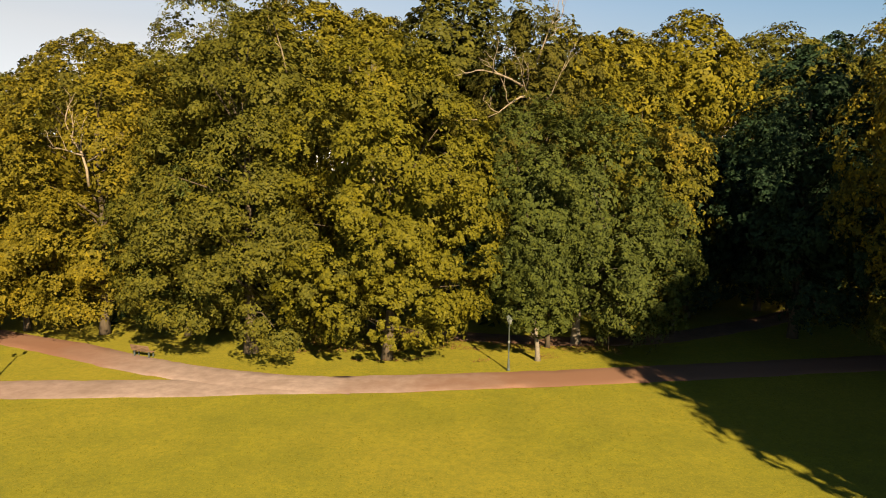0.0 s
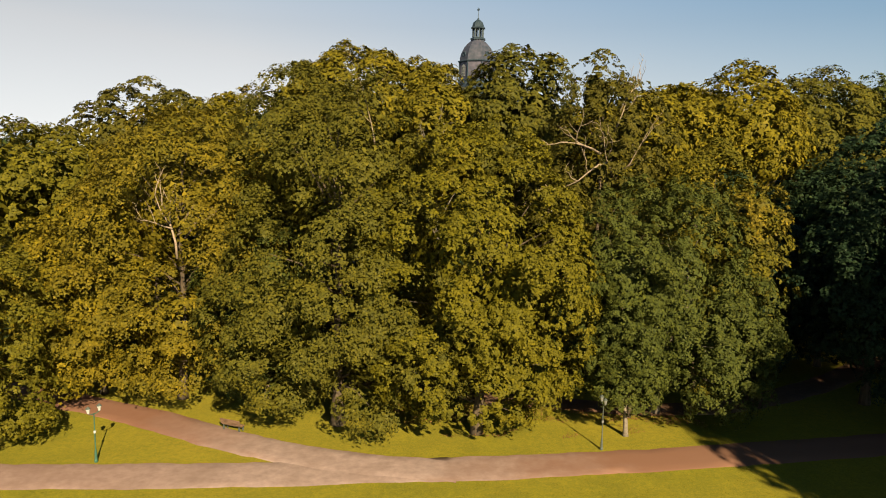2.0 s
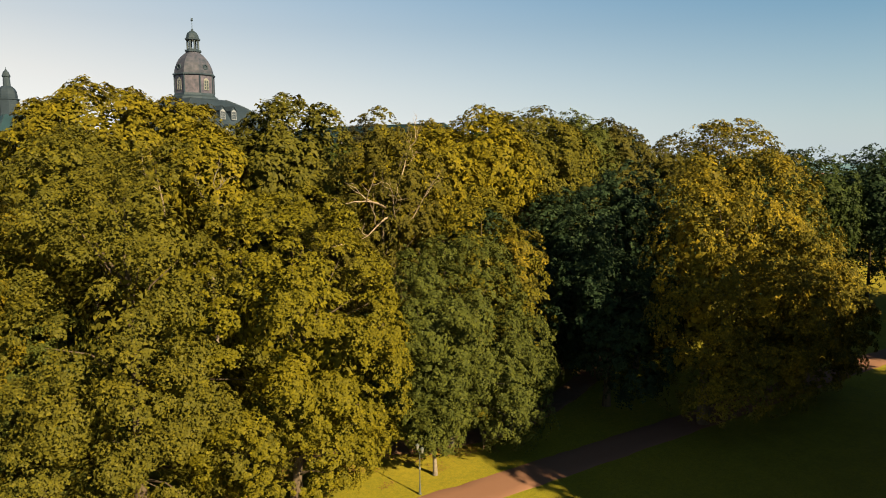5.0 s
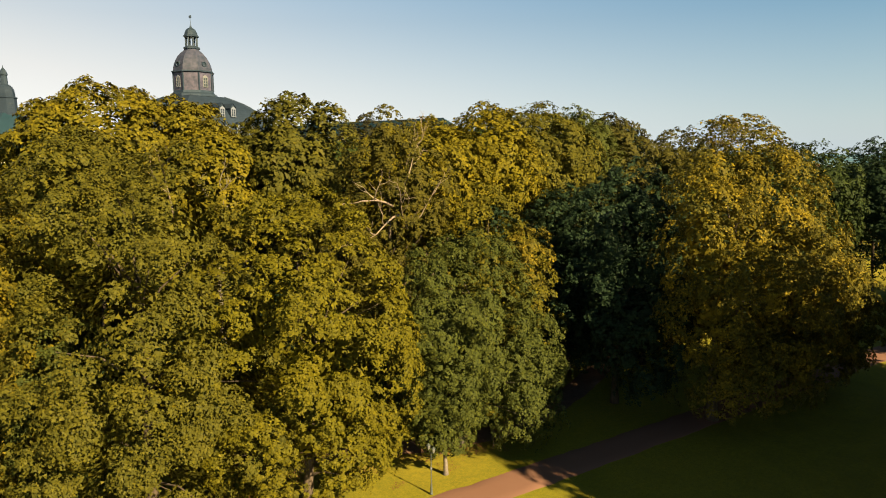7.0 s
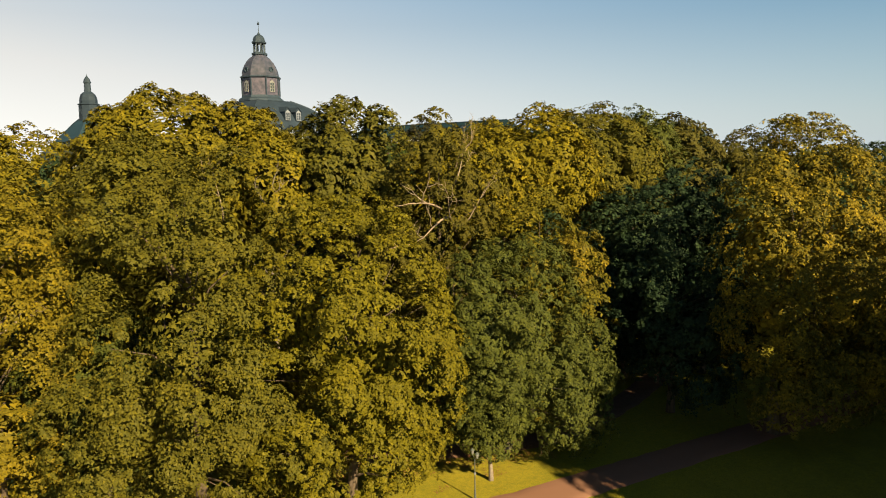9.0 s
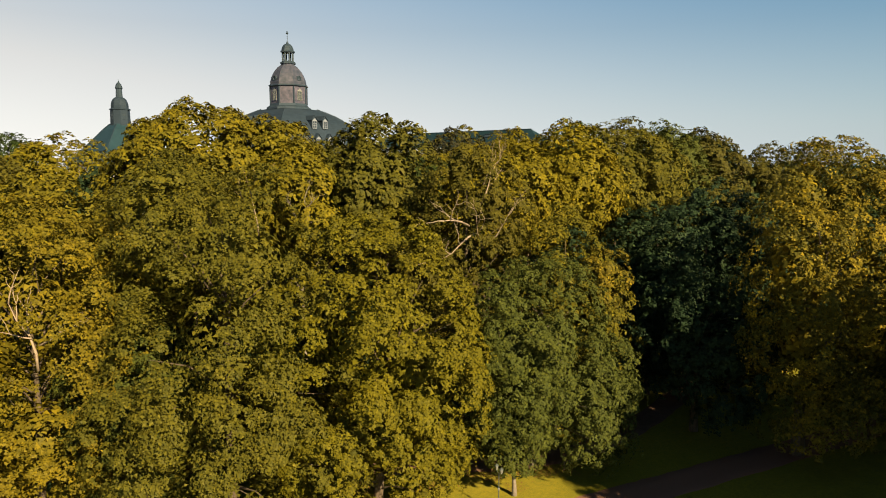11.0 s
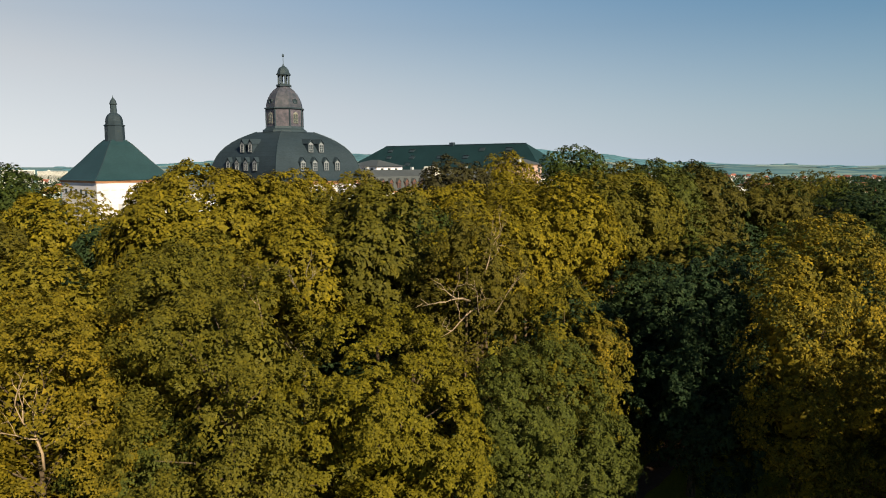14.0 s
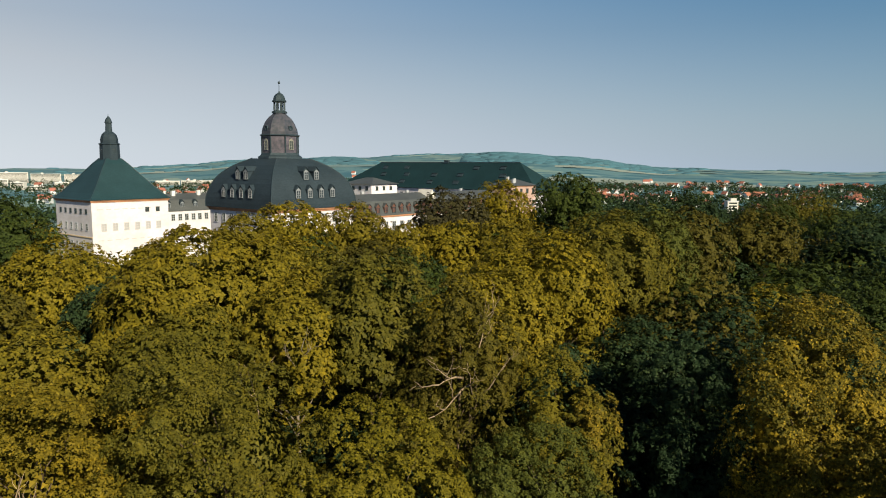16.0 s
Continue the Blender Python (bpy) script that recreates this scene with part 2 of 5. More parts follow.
LEAD = simple("dark_lead_trim", (0.018, 0.034, 0.052), (0.038, 0.060, 0.085), 2.0, 0.5, 0.3, 0.1, 0.01)
WHITE = simple("white_window_paint", (0.24, 0.28, 0.36), (0.32, 0.36, 0.45), 3, 0.6, 0, 0, 0)
OLD_PAINT = simple("weathered_window_paint", (0.13, 0.16, 0.21), (0.20, 0.23, 0.29), 3, 0.7, 0, 0, 0)
RED_DORMER = simple("dark_red_paint", (0.075, 0.040, 0.038), (0.12, 0.062, 0.056), 3, 0.7, 0, 0, 0)
PINK_WALL = simple("pink_plaster", (0.28, 0.205, 0.205), (0.34, 0.26, 0.26), 0.8, 0.9, 0, 0.1, 0.01)
TILE = simple("red_roof_tiles", (0.20, 0.080, 0.070), (0.29, 0.125, 0.105), 0.6, 0.85, 0, 0.3, 0.05)
TILE_BROWN = simple("brown_roof_tiles", (0.20, 0.085, 0.062), (0.30, 0.14, 0.10), 0.6, 0.85, 0, 0.3, 0.05)
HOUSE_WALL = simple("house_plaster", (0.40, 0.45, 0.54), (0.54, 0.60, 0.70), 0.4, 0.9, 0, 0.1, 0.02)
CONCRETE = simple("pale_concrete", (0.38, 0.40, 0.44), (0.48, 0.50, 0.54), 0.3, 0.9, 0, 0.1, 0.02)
GREEN_IRON = simple("green_painted_iron", (0.025, 0.085, 0.065), (0.05, 0.13, 0.10), 8, 0.45, 0.2, 0.1, 0.002)
GREY_IRON = simple("grey_painted_iron", (0.05, 0.065, 0.062), (0.10, 0.12, 0.115), 8, 0.45, 0.2, 0.1, 0.002)
DULL_GLASS = simple("dusty_lamp_glass", (0.12, 0.135, 0.135), (0.19, 0.20, 0.20), 4, 0.3, 0, 0, 0, spec=0.5)
MILK_GLASS = simple("opal_lamp_glass", (0.30, 0.33, 0.34), (0.40, 0.43, 0.44), 4, 0.25, 0, 0, 0, spec=0.5)
OLD_WOOD = simple("weathered_wood", (0.09, 0.055, 0.035), (0.20, 0.13, 0.085), 7, 0.85, 0, 0.4, 0.01, stretch=(0.2, 1, 1))
m, n, l, b = material("window_glass", 0.06, 0, 0.6)
b.inputs["Base Color"].default_value = (0.035, 0.045, 0.05, 1)
PANE = m


# ---- mesh helpers ----
def rng_of(seed):
    return np.random.default_rng(seed)


def mesh_of(name, V, F, smooth=False):
    me = bpy.data.meshes.new(name)
    me.from_pydata([tuple(v) for v in V], [], [tuple(f) for f in F])
    if smooth:
        me.polygons.foreach_set("use_smooth", [True] * len(me.polygons))
    me.update()
    return me


def part(name, me, mat, parent, label="", at=None):
    """One mesh object under a thing or a part; me is a mesh or a (vertices, faces) pair."""
    if isinstance(me, tuple):
        me = mesh_of(name, *me)
    if not me.materials:
        me.materials.append(mat)
    ob = new(name, me)
    ob.parent = parent
    if at is not None:
        ob.matrix_basis = at
    if label:
        ob["label"] = label
    return ob


def thing(name, m, label, category, group="", kind=""):
    ob = new(name)
    ob.empty_display_size = 0.5
    ob.matrix_basis = m
    return tagged(ob, label, category, group, kind)


def solid(name, data, mat, label="", category="", kind="structure", smooth=False):
    me = mesh_of(name, *data, smooth)
    me.materials.append(mat)
    return tagged(new(name, me), label, category, "", kind)


def box(x0, x1, y0, y1, z0, z1):
    V = [(x, y, z) for z in (z0, z1) for y in (y0, y1) for x in (x0, x1)]
    return V, [(0, 2, 3, 1), (4, 5, 7, 6), (0, 1, 5, 4), (2, 6, 7, 3), (0, 4, 6, 2), (1, 3, 7, 5)]


def join(*pairs):
    V, F = [], []
    for v, f in pairs:
        k = len(V)
        V += [tuple(p) for p in v]
        F += [tuple(i + k for i in q) for q in f]
    return V, F


def shifted(pair, m):
    return [tuple(m @ Vector(v)) for v in pair[0]], pair[1]


def sweep(profile, sides, turn=0.0, cap=True, square=False):
    """A form turned about z from (radius, height) pairs; with square the radius is the half width of four flat sides."""
    V, F = [], []
    k = math.sqrt(2) if square else 1
    for r, z in profile:
        for i in range(sides):
            a = turn + 2 * math.pi * i / sides + (math.pi / 4 if square else 0)
            V.append((k * r * math.cos(a), k * r * math.sin(a), z))
    for j in range(len(profile) - 1):
        for i in range(sides):
            p, q = j * sides + i, j * sides + (i + 1) % sides
            F.append((p, q, q + sides, p + sides))
    if cap:
        F.append(tuple(range(sides))[::-1])
        F.append(tuple(range((len(profile) - 1) * sides, len(profile) * sides)))
    return V, F


def tube(points, radii, sides=6):
    """A tapered limb along points."""
    P = [Vector(p) for p in points]
    V, F = [], []
    for i, p in enumerate(P):
        d = (P[min(i + 1, len(P) - 1)] - P[max(i - 1, 0)]).normalized()
        a = d.cross(Vector((0.31, 0.95, 0.05)) if abs(d.z) > 0.6 else Vector((0, 0, 1))).normalized()
        c = d.cross(a)
        V += [tuple(p + radii[i] * (math.cos(2 * math.pi * k / sides) * a + math.sin(2 * math.pi * k / sides) * c)) for k in range(sides)]
    for i in range(len(P) - 1):
        F += [(i * sides + k, i * sides + (k + 1) % sides, (i + 1) * sides + (k + 1) % sides, (i + 1) * sides + k) for k in range(sides)]
    F += [tuple(range(sides))[::-1], tuple(range((len(P) - 1) * sides, len(P) * sides))]
    return V, F


def leaf_mesh(name, P, N, L, W, rng):
    """Pointed leaves at P with normals N."""
    n = len(P)
    N = N / np.maximum(np.linalg.norm(N, axis=1, keepdims=True), 1e-6)
    t = rng.normal(size=(n, 3))
    t[:, 2] -= 0.5
    t -= (t * N).sum(1, keepdims=True) * N
    t /= np.maximum(np.linalg.norm(t, axis=1, keepdims=True), 1e-6)
    b = np.cross(N, t)
    s = (0.65 + 0.7 * rng.random((n, 1)))
    V = np.empty((n, 3, 3))
    V[:, 0], V[:, 1] = P - t * L * s / 2 + b * W * s / 2, P - t * L * s / 2 - b * W * s / 2
    V[:, 2] = P + t * L * s / 2 - N * L * 0.12
    me = bpy.data.meshes.new(name)
    me.vertices.add(3 * n)
    me.vertices.foreach_set("co", V.astype(np.float32).ravel())
    me.loops.add(3 * n)
    me.loops.foreach_set("vertex_index", np.arange(3 * n, dtype=np.int32))
    me.polygons.add(n)
    me.polygons.foreach_set("loop_start", np.arange(0, 3 * n, 3, dtype=np.int32))
    me.update(calc_edges=True)
    return me


# ---- trees ----
def boughs_of(lobes, size, rng, gap=1.0, low=-0.75, reach=(0.82, 0.99), hem=0.8):
    """Bough centres with radii, spread over the outside of a crown that is a union of ellipsoids."""
    out = []
    for i, (cx, cy, cz, rx, ry, rz) in enumerate(lobes):
        area = 4 * math.pi * ((rx * ry) ** 1.6 / 3 + (rx * rz) ** 1.6 / 3 + (ry * rz) ** 1.6 / 3) ** (1 / 1.6)
        k = max(8, int(area / (size * size * 1.9 * gap)))
        for j in range(k):
            z = 1 - 2 * (j + 0.5) / k + rng.normal() * 0.03
            z = min(1, max(-1, z))
            if z < low:
                continue
            a = j * 2.39996 + rng.normal() * 0.35
            d = np.array([math.sqrt(1 - z * z) * math.cos(a), math.sqrt(1 - z * z) * math.sin(a), z])
            p = np.array([cx, cy, cz]) + d * np.array([rx, ry, rz]) * (reach[0] + (reach[1] - reach[0]) * rng.random())
            inside = False
            for q, (ox, oy, oz, sx, sy, sz) in enumerate(lobes):
                if q != i and ((p[0] - ox) / sx) ** 2 + ((p[1] - oy) / sy) ** 2 + ((p[2] - oz) / sz) ** 2 < 0.56:
                    inside = True
            if not inside and p[2] > hem:
                out.append((p, size * (0.65 + 0.75 * rng.random()), d))
    return out


def crown_points(boughs, lobes, count, rng, flat=0.6, droop=0.4, core=0.1, per=16, spray=0.28, rise_up=0.6, gloss=0.32, dome=0.45, body=0.26, shell=0.25):
    """Leaf places and normals: boughs carry domed sprays, the sprays carry shingled leaves; and a sparse inner core."""
    w = np.array([a * a * (1.0 if d[1] < 0.4 else 0.4) for _, a, d in boughs])
    num = np.maximum(2, count * (1 - core) / per * w / w.sum()).astype(int)
    C = np.repeat(np.array([c for c, _, _ in boughs]), num, 0)
    R = np.repeat(np.array([a for _, a, _ in boughs]), num)[:, None]
    D = np.repeat(np.array([d for _, _, d in boughs]), num, 0)
    k = len(C)
    q = rng.normal(size=(k, 3)) + 0.9 * D
    q[:, 2] += 0.35
    q /= np.linalg.norm(q, axis=1, keepdims=True)
    off = q * R * (shell + (1 - shell) * rng.random((k, 1)) ** 0.5)
    off[:, 2] *= flat
    off[:, 2] -= droop * 0.55 * np.maximum((off[:, :2] * D[:, :2]).sum(1), 0)
    K = C + off
    S = 0.5 * q + 0.45 * D + np.array([0, 0, rise_up]) + 0.16 * rng.normal(size=(k, 3))
    S /= np.linalg.norm(S, axis=1, keepdims=True)
    A = np.cross(S, rng.normal(size=(k, 3)))
    A /= np.maximum(np.linalg.norm(A, axis=1, keepdims=True), 1e-6)
    B = np.cross(S, A)
    size = spray * R * (0.55 + 0.9 * rng.random((k, 1)))
    phase = 6.28 * rng.random((k, 2))
    K, S, A, B, size, phase = (np.repeat(v, per, 0) for v in (K, S, A, B, size, phase))
    k = len(K)
    turn, f = 6.28 * rng.random(k), np.sqrt(rng.random(k))
    f *= 0.78 + 0.24 * np.sin(3 * turn + phase[:, 0]) + 0.16 * np.sin(5 * turn + phase[:, 1])
    ray = np.cos(turn)[:, None] * A + np.sin(turn)[:, None] * B
    f = f[:, None]
    P = K + size * (f * ray + S * (dome * (1 - f * f) - 0.12 * rng.random((k, 1))))
    P[:, 2:] -= droop * 0.55 * size * f * f
    N = S + 0.75 * f * ray + gloss * rng.normal(size=(k, 3))
    k = int(count * core)
    L = np.array(lobes)
    pick = rng.integers(0, len(L), k)
    g = rng.normal(size=(k, 3))
    g /= np.linalg.norm(g, axis=1, keepdims=True)
    inner = L[pick, :3] + g * L[pick, 3:] * (0.34 + body * rng.random((k, 1)))
    return P, N, inner, g


def tree(name, x, y, z, lobes, leaf, size=1.5, count=40000, length=0.32, width=0.2, trunk=0.35, seed=1, label="", flat=0.6, droop=0.4,
         bark=None, gap=1.0, low=-0.75, limbs=14, group="park trees", fork=0.7, core=0.1, split=False, spray=0.28, per=16, reach=(0.82, 0.99), hem=0.8, inner_size=2.0, rise_up=0.6, gloss=0.32, dome=0.45, body=0.26, shell=0.25):
    """A tree: tapered trunk, limbs to the boughs, and a crown of single leaves."""
    rng = rng_of(seed)
    bark = bark or BARK
    ob = thing(name, pose(x, y, z), label, "tree", group)
    bo = boughs_of(lobes, size, rng, gap, low, reach, hem)
    P, N, inner, g = crown_points(bo, lobes, count, rng, flat, droop, core, per, spray, rise_up, gloss, dome, body, shell)
    grow = np.concatenate([np.ones(len(P)), np.full(len(inner), inner_size)])[:, None]
    part("crown", leaf_mesh("crown", np.concatenate([P, inner]), np.concatenate([N, g]), length * grow, width * grow, rng), LEAF[leaf], ob)
    top = max(c[2] for c in lobes)
    cx, cy = sum(c[0] for c in lobes) / len(lobes), sum(c[1] for c in lobes) / len(lobes)
    H = top * 0.95
    ax = [(cx * f * f + 0.25 * math.sin(3.1 * f + seed), cy * f * f + 0.25 * math.cos(2.3 * f + seed) - 0.25 * math.cos(seed), -0.3 + (H + 0.3) * f) for f in np.linspace(0, 1, 8)]
    stem = tube(ax, [trunk * (1.35 if i == 0 else 1.0 - 0.11 * i) for i in range(8)], 9)
    pieces = []
    for i in rng.permutation(len(bo))[:limbs]:
        c, a, d = bo[i]
        f = min(0.95, max(0.18, fork * c[2] / max(H, 1)))
        j = min(6, int(f * 7))
        s = Vector(ax[j]).lerp(Vector(ax[j + 1]), f * 7 - j)
        e = s.lerp(Vector(c), 0.8)
        mid = s.lerp(e, 0.5) + Vector((rng.normal() * 0.3, rng.normal() * 0.3, 0.12 * (e - s).length))
        r = trunk * 0.25
        pieces.append(tube([s, s.lerp(mid, 0.5), mid, mid.lerp(e, 0.55), e], [r, r * 0.8, r * 0.55, r * 0.35, r * 0.12], 5))
    if split:
        part("trunk", (*stem, True), bark, ob)
        for q in pieces:
            part("limb", (*q, True), bark, ob)
    else:
        part("trunk", (*join(stem, *pieces), True), bark, ob)
    return ob


# ---- ground ----
# bearing in degrees and height of the far hills' crest
CREST = ((-60, -30, -11, -5, 1, 8.5, 14, 21, 23, 28, 32, 35.5, 38, 44, 60), (20, 18, 18, 28, 66, 88, 106, 122, 123, 100, 62, 34, 38, 24, 20))


def rise(x, y):
    """Height of the land: a level park, the castle's low hill, the town below and hills behind."""
    d = math.hypot(x, y)
    u, v = (x - 40), (y - 270)
    z = 5.0 * math.exp(-((u / 130) ** 2 + (v / 110) ** 2) * 1.2)
    if y < 70:
        z *= max(0.0, (y - 40) / 30) if y > 40 else 0.0
    k = min(1, max(0, (d - 330) / 420))
    z -= 13 * k * k * (3 - 2 * k)
    if d > 1500:
        a = math.degrees(math.atan2(x, y))
        f = min(1, (d - 1500) / 2900)
        f = f * f * (3 - 2 * f)
        crest = 13 + float(np.interp(a, CREST[0], CREST[1])) + 3 * math.sin(a * 0.9) + 1.5 * math.sin(a * 2.3 + 1)
        z += f * crest
    return z


def ground():
    """One sheet in rings from the lawn to the horizon."""
    radii = [0] + [6 * 1.085 ** i for i in range(200) if 6 * 1.085 ** i < 4800] + [4880]
    steps = 240
    V, F = [(0, 0, 0)], []
    for r in radii[1:]:
        for i in range(steps):
            a = 2 * math.pi * i / steps
            x, y = r * math.sin(a), r * math.cos(a)
            w = 0.07 * noise.noise(Vector((x * 0.12, y * 0.12, 3.0))) if r < 200 else 0.0
            V.append((x, y, rise(x, y) + w))
    F += [(0, 1 + (i + 1) % steps, 1 + i) for i in range(steps)]
    for j in range(len(radii) - 2):
        p, q = 1 + j * steps, 1 + (j + 1) * steps
        F += [(p + i, p + (i + 1) % steps, q + (i + 1) % steps, q + i) for i in range(steps)]
    return V, F


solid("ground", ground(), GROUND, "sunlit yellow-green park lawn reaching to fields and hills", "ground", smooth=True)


def path_strip(points, width, seed, lift=0.05):
    """A gravel way along a smooth line, slightly domed, with ragged edges."""
    P = [Vector((*p, 0)) for p in points]
    line = []
    for i in range(len(P) - 1):
        a, b, c, d = P[max(i - 1, 0)], P[i], P[i + 1], P[min(i + 2, len(P) - 1)]
        k = max(2, int((c - b).length / 0.8))
        for s in range(k):
            t = s / k
            line.append(0.5 * (2 * b + (c - a) * t + (2 * a - 5 * b + 4 * c - d) * t * t + (3 * b - a - 3 * c + d) * t ** 3))
    line.append(P[-1])
    V, F = [], []
    for i, p in enumerate(line):
        d = (line[min(i + 1, len(line) - 1)] - line[max(i - 1, 0)]).normalized()
        s = Vector((-d.y, d.x, 0))
        for j, f in enumerate((-1, -0.9, -0.4, 0, 0.4, 0.9, 1)):
            e = width / 2 * f + (0.22 * noise.noise(Vector((p.x * 0.5, p.y * 0.5, seed + j))) + 0.12 * noise.noise(Vector((p.x * 2, p.y * 2, seed + j))) if abs(f) > 0.5 else 0)
            q = p + s * e
            V.append((q.x, q.y, rise(q.x, q.y) + lift * (0.2 if abs(f) == 1 else 1.0 + 0.2 * (1 - f * f))))
    for i in range(len(line) - 1):
        F += [(7 * i + j, 7 * i + j + 1, 7 * i + j + 8, 7 * i + j + 7) for j in range(6)]
    return V, F


solid("path_1", path_strip([(-110, 44.5), (-60, 45.6), (-36, 46.3), (-22, 46.9), (-6, 48.3), (5, 49.7), (13, 51.0), (40, 56), (72, 62.2), (120, 71), (170, 82)], 3.9, 1), WAY, "pinkish gravel park path across the lawn", "path", smooth=True)
solid("path_2", path_strip([(-6.0, 47.9), (-13.0, 48.9), (-19.5, 51.0), (-25.5, 53.9), (-31, 57.0), (-38, 60.3), (-52, 67), (-70, 78)], 3.6, 5, 0.062), GRAVEL, "pinkish gravel path forking off under the trees", "path", smooth=True)
solid("path_3", path_strip([(-16, 68), (-2, 63.5), (6, 61.6), (12, 61.0), (20, 62.5), (34, 71), (48, 84)], 3.2, 9, 0.05), EARTH, "reddish bare earth path beneath the trees", "path", smooth=True)


# ---- castle ----
CASTLE = pose(3.56, 226.2, -1.96, 0, 0, 33) @ Matrix.Scale(1.045, 4)
SHUTTER = simple("closed_grey_shutters", (0.25, 0.275, 0.34), (0.31, 0.34, 0.41), 3, 0.8, 0, 0, 0)


def window_meshes(w, h, cross=2, arch=False):
    t, d = 0.16, 0.12
    top = h
    pieces = [box(-w / 2 - t, -w / 2, -d, 0.02, -t, top + t), box(w / 2, w / 2 + t, -d, 0.02, -t, top + t), box(-w / 2, w / 2, -d, 0.02, top, top + t), box(-w / 2 - t, w / 2 + t, -d - 0.08, 0.02, -t, 0)]
    pieces.append(box(-0.06, 0.06, -d + 0.03, 0.02, 0, top))
    for i in range(1, cross + 1):
        z = h * i / (cross + 1)
        pieces.append(box(-w / 2, -0.06, -d + 0.03, 0.02, z - 0.05, z + 0.05))
        pieces.append(box(0.06, w / 2, -d + 0.03, 0.02, z - 0.05, z + 0.05))
    if arch:
        a = [(-w / 2 - t, -d, h + t), (w / 2 + t, -d, h + t), (0, -d, h + t + 0.5 * w), (-w / 2 - t, 0.02, h + t), (w / 2 + t, 0.02, h + t), (0, 0.02, h + t + 0.5 * w)]
        pieces.append((a, [(0, 1, 2), (3, 5, 4), (0, 3, 4, 1), (1, 4, 5, 2), (2, 5, 3, 0)]))
    fr = mesh_of("window_frame", *join(*pieces))
    pa = mesh_of("pane", *box(-w / 2, w / 2, -0.04, 0.0, 0, h))
    return fr, pa


WIN = {k: window_meshes(*v) for k, v in {"tall": (1.5, 2.5), "small": (1.3, 1.6, 1), "dormer": (1.25, 1.9, 2, True), "arched": (1.3, 2.4, 2, True), "blind": (1.7, 2.7)}.items()}


def window(parent, kind, x, y, z, turn, mat=None):
    fr, pa = WIN[kind]
    w = part("window", fr, mat or WHITE, parent, at=pose(x, y, z, 0, 0, turn))
    part("pane", pa, SHUTTER if kind == "blind" else PANE, w)
    return w


def dormer_mesh(w, h, depth):
    k = w / 2
    front = [(-k, 0, 0), (k, 0, 0), (k, 0, h), (0, 0, h + 0.75 * k * 1.6), (-k, 0, h)]
    V = front + [(x, depth, z) for x, _, z in front]
    return V, [(0, 1, 2, 3, 4), (9, 8, 7, 6, 5), (0, 5, 6, 1), (1, 6, 7, 2), (4, 9, 5, 0)]


def dormer_roof(w, h, depth):
    k, o = w / 2 + 0.15, 0.18
    top, eave = h + 0.6 * w + 0.12, h - 0.05
    V = [(x, y, z) for y in (-o, depth) for x, z in ((-k, eave), (0, top), (k, eave), (-k, eave + 0.14), (0, top + 0.16), (k, eave + 0.14))]
    return V, [(0, 1, 4, 3), (1, 2, 5, 4), (6, 9, 10, 7), (7, 10, 11, 8), (3, 4, 10, 9), (4, 5, 11, 10), (0, 6, 7, 1), (1, 7, 8, 2), (0, 3, 9, 6), (2, 8, 11, 5)]


DORM_BODY, DORM_ROOF = mesh_of("dormer", *dormer_mesh(1.9, 2.5, 3.8)), mesh_of("dormer_roof", *dormer_roof(1.9, 2.5, 3.8))
WING_BODY, WING_ROOF = mesh_of("dormer", *dormer_mesh(1.7, 2.3, 3.6)), mesh_of("dormer_roof", *dormer_roof(1.7, 2.3, 3.6))


def dormer(parent, x, y, z, turn, body=None, roof=None, mat=None, kind="dormer", cover=None):
    d = part("dormer", body or DORM_BODY, mat or SLATE, parent, at=pose(x, y, z, 0, 0, turn))
    part("dormer_roof", roof or DORM_ROOF, cover or SLATE, d)
    part("dormer_window", WIN[kind][0], OLD_PAINT, d, at=pose(0, -0.02, 0.35))
    return d


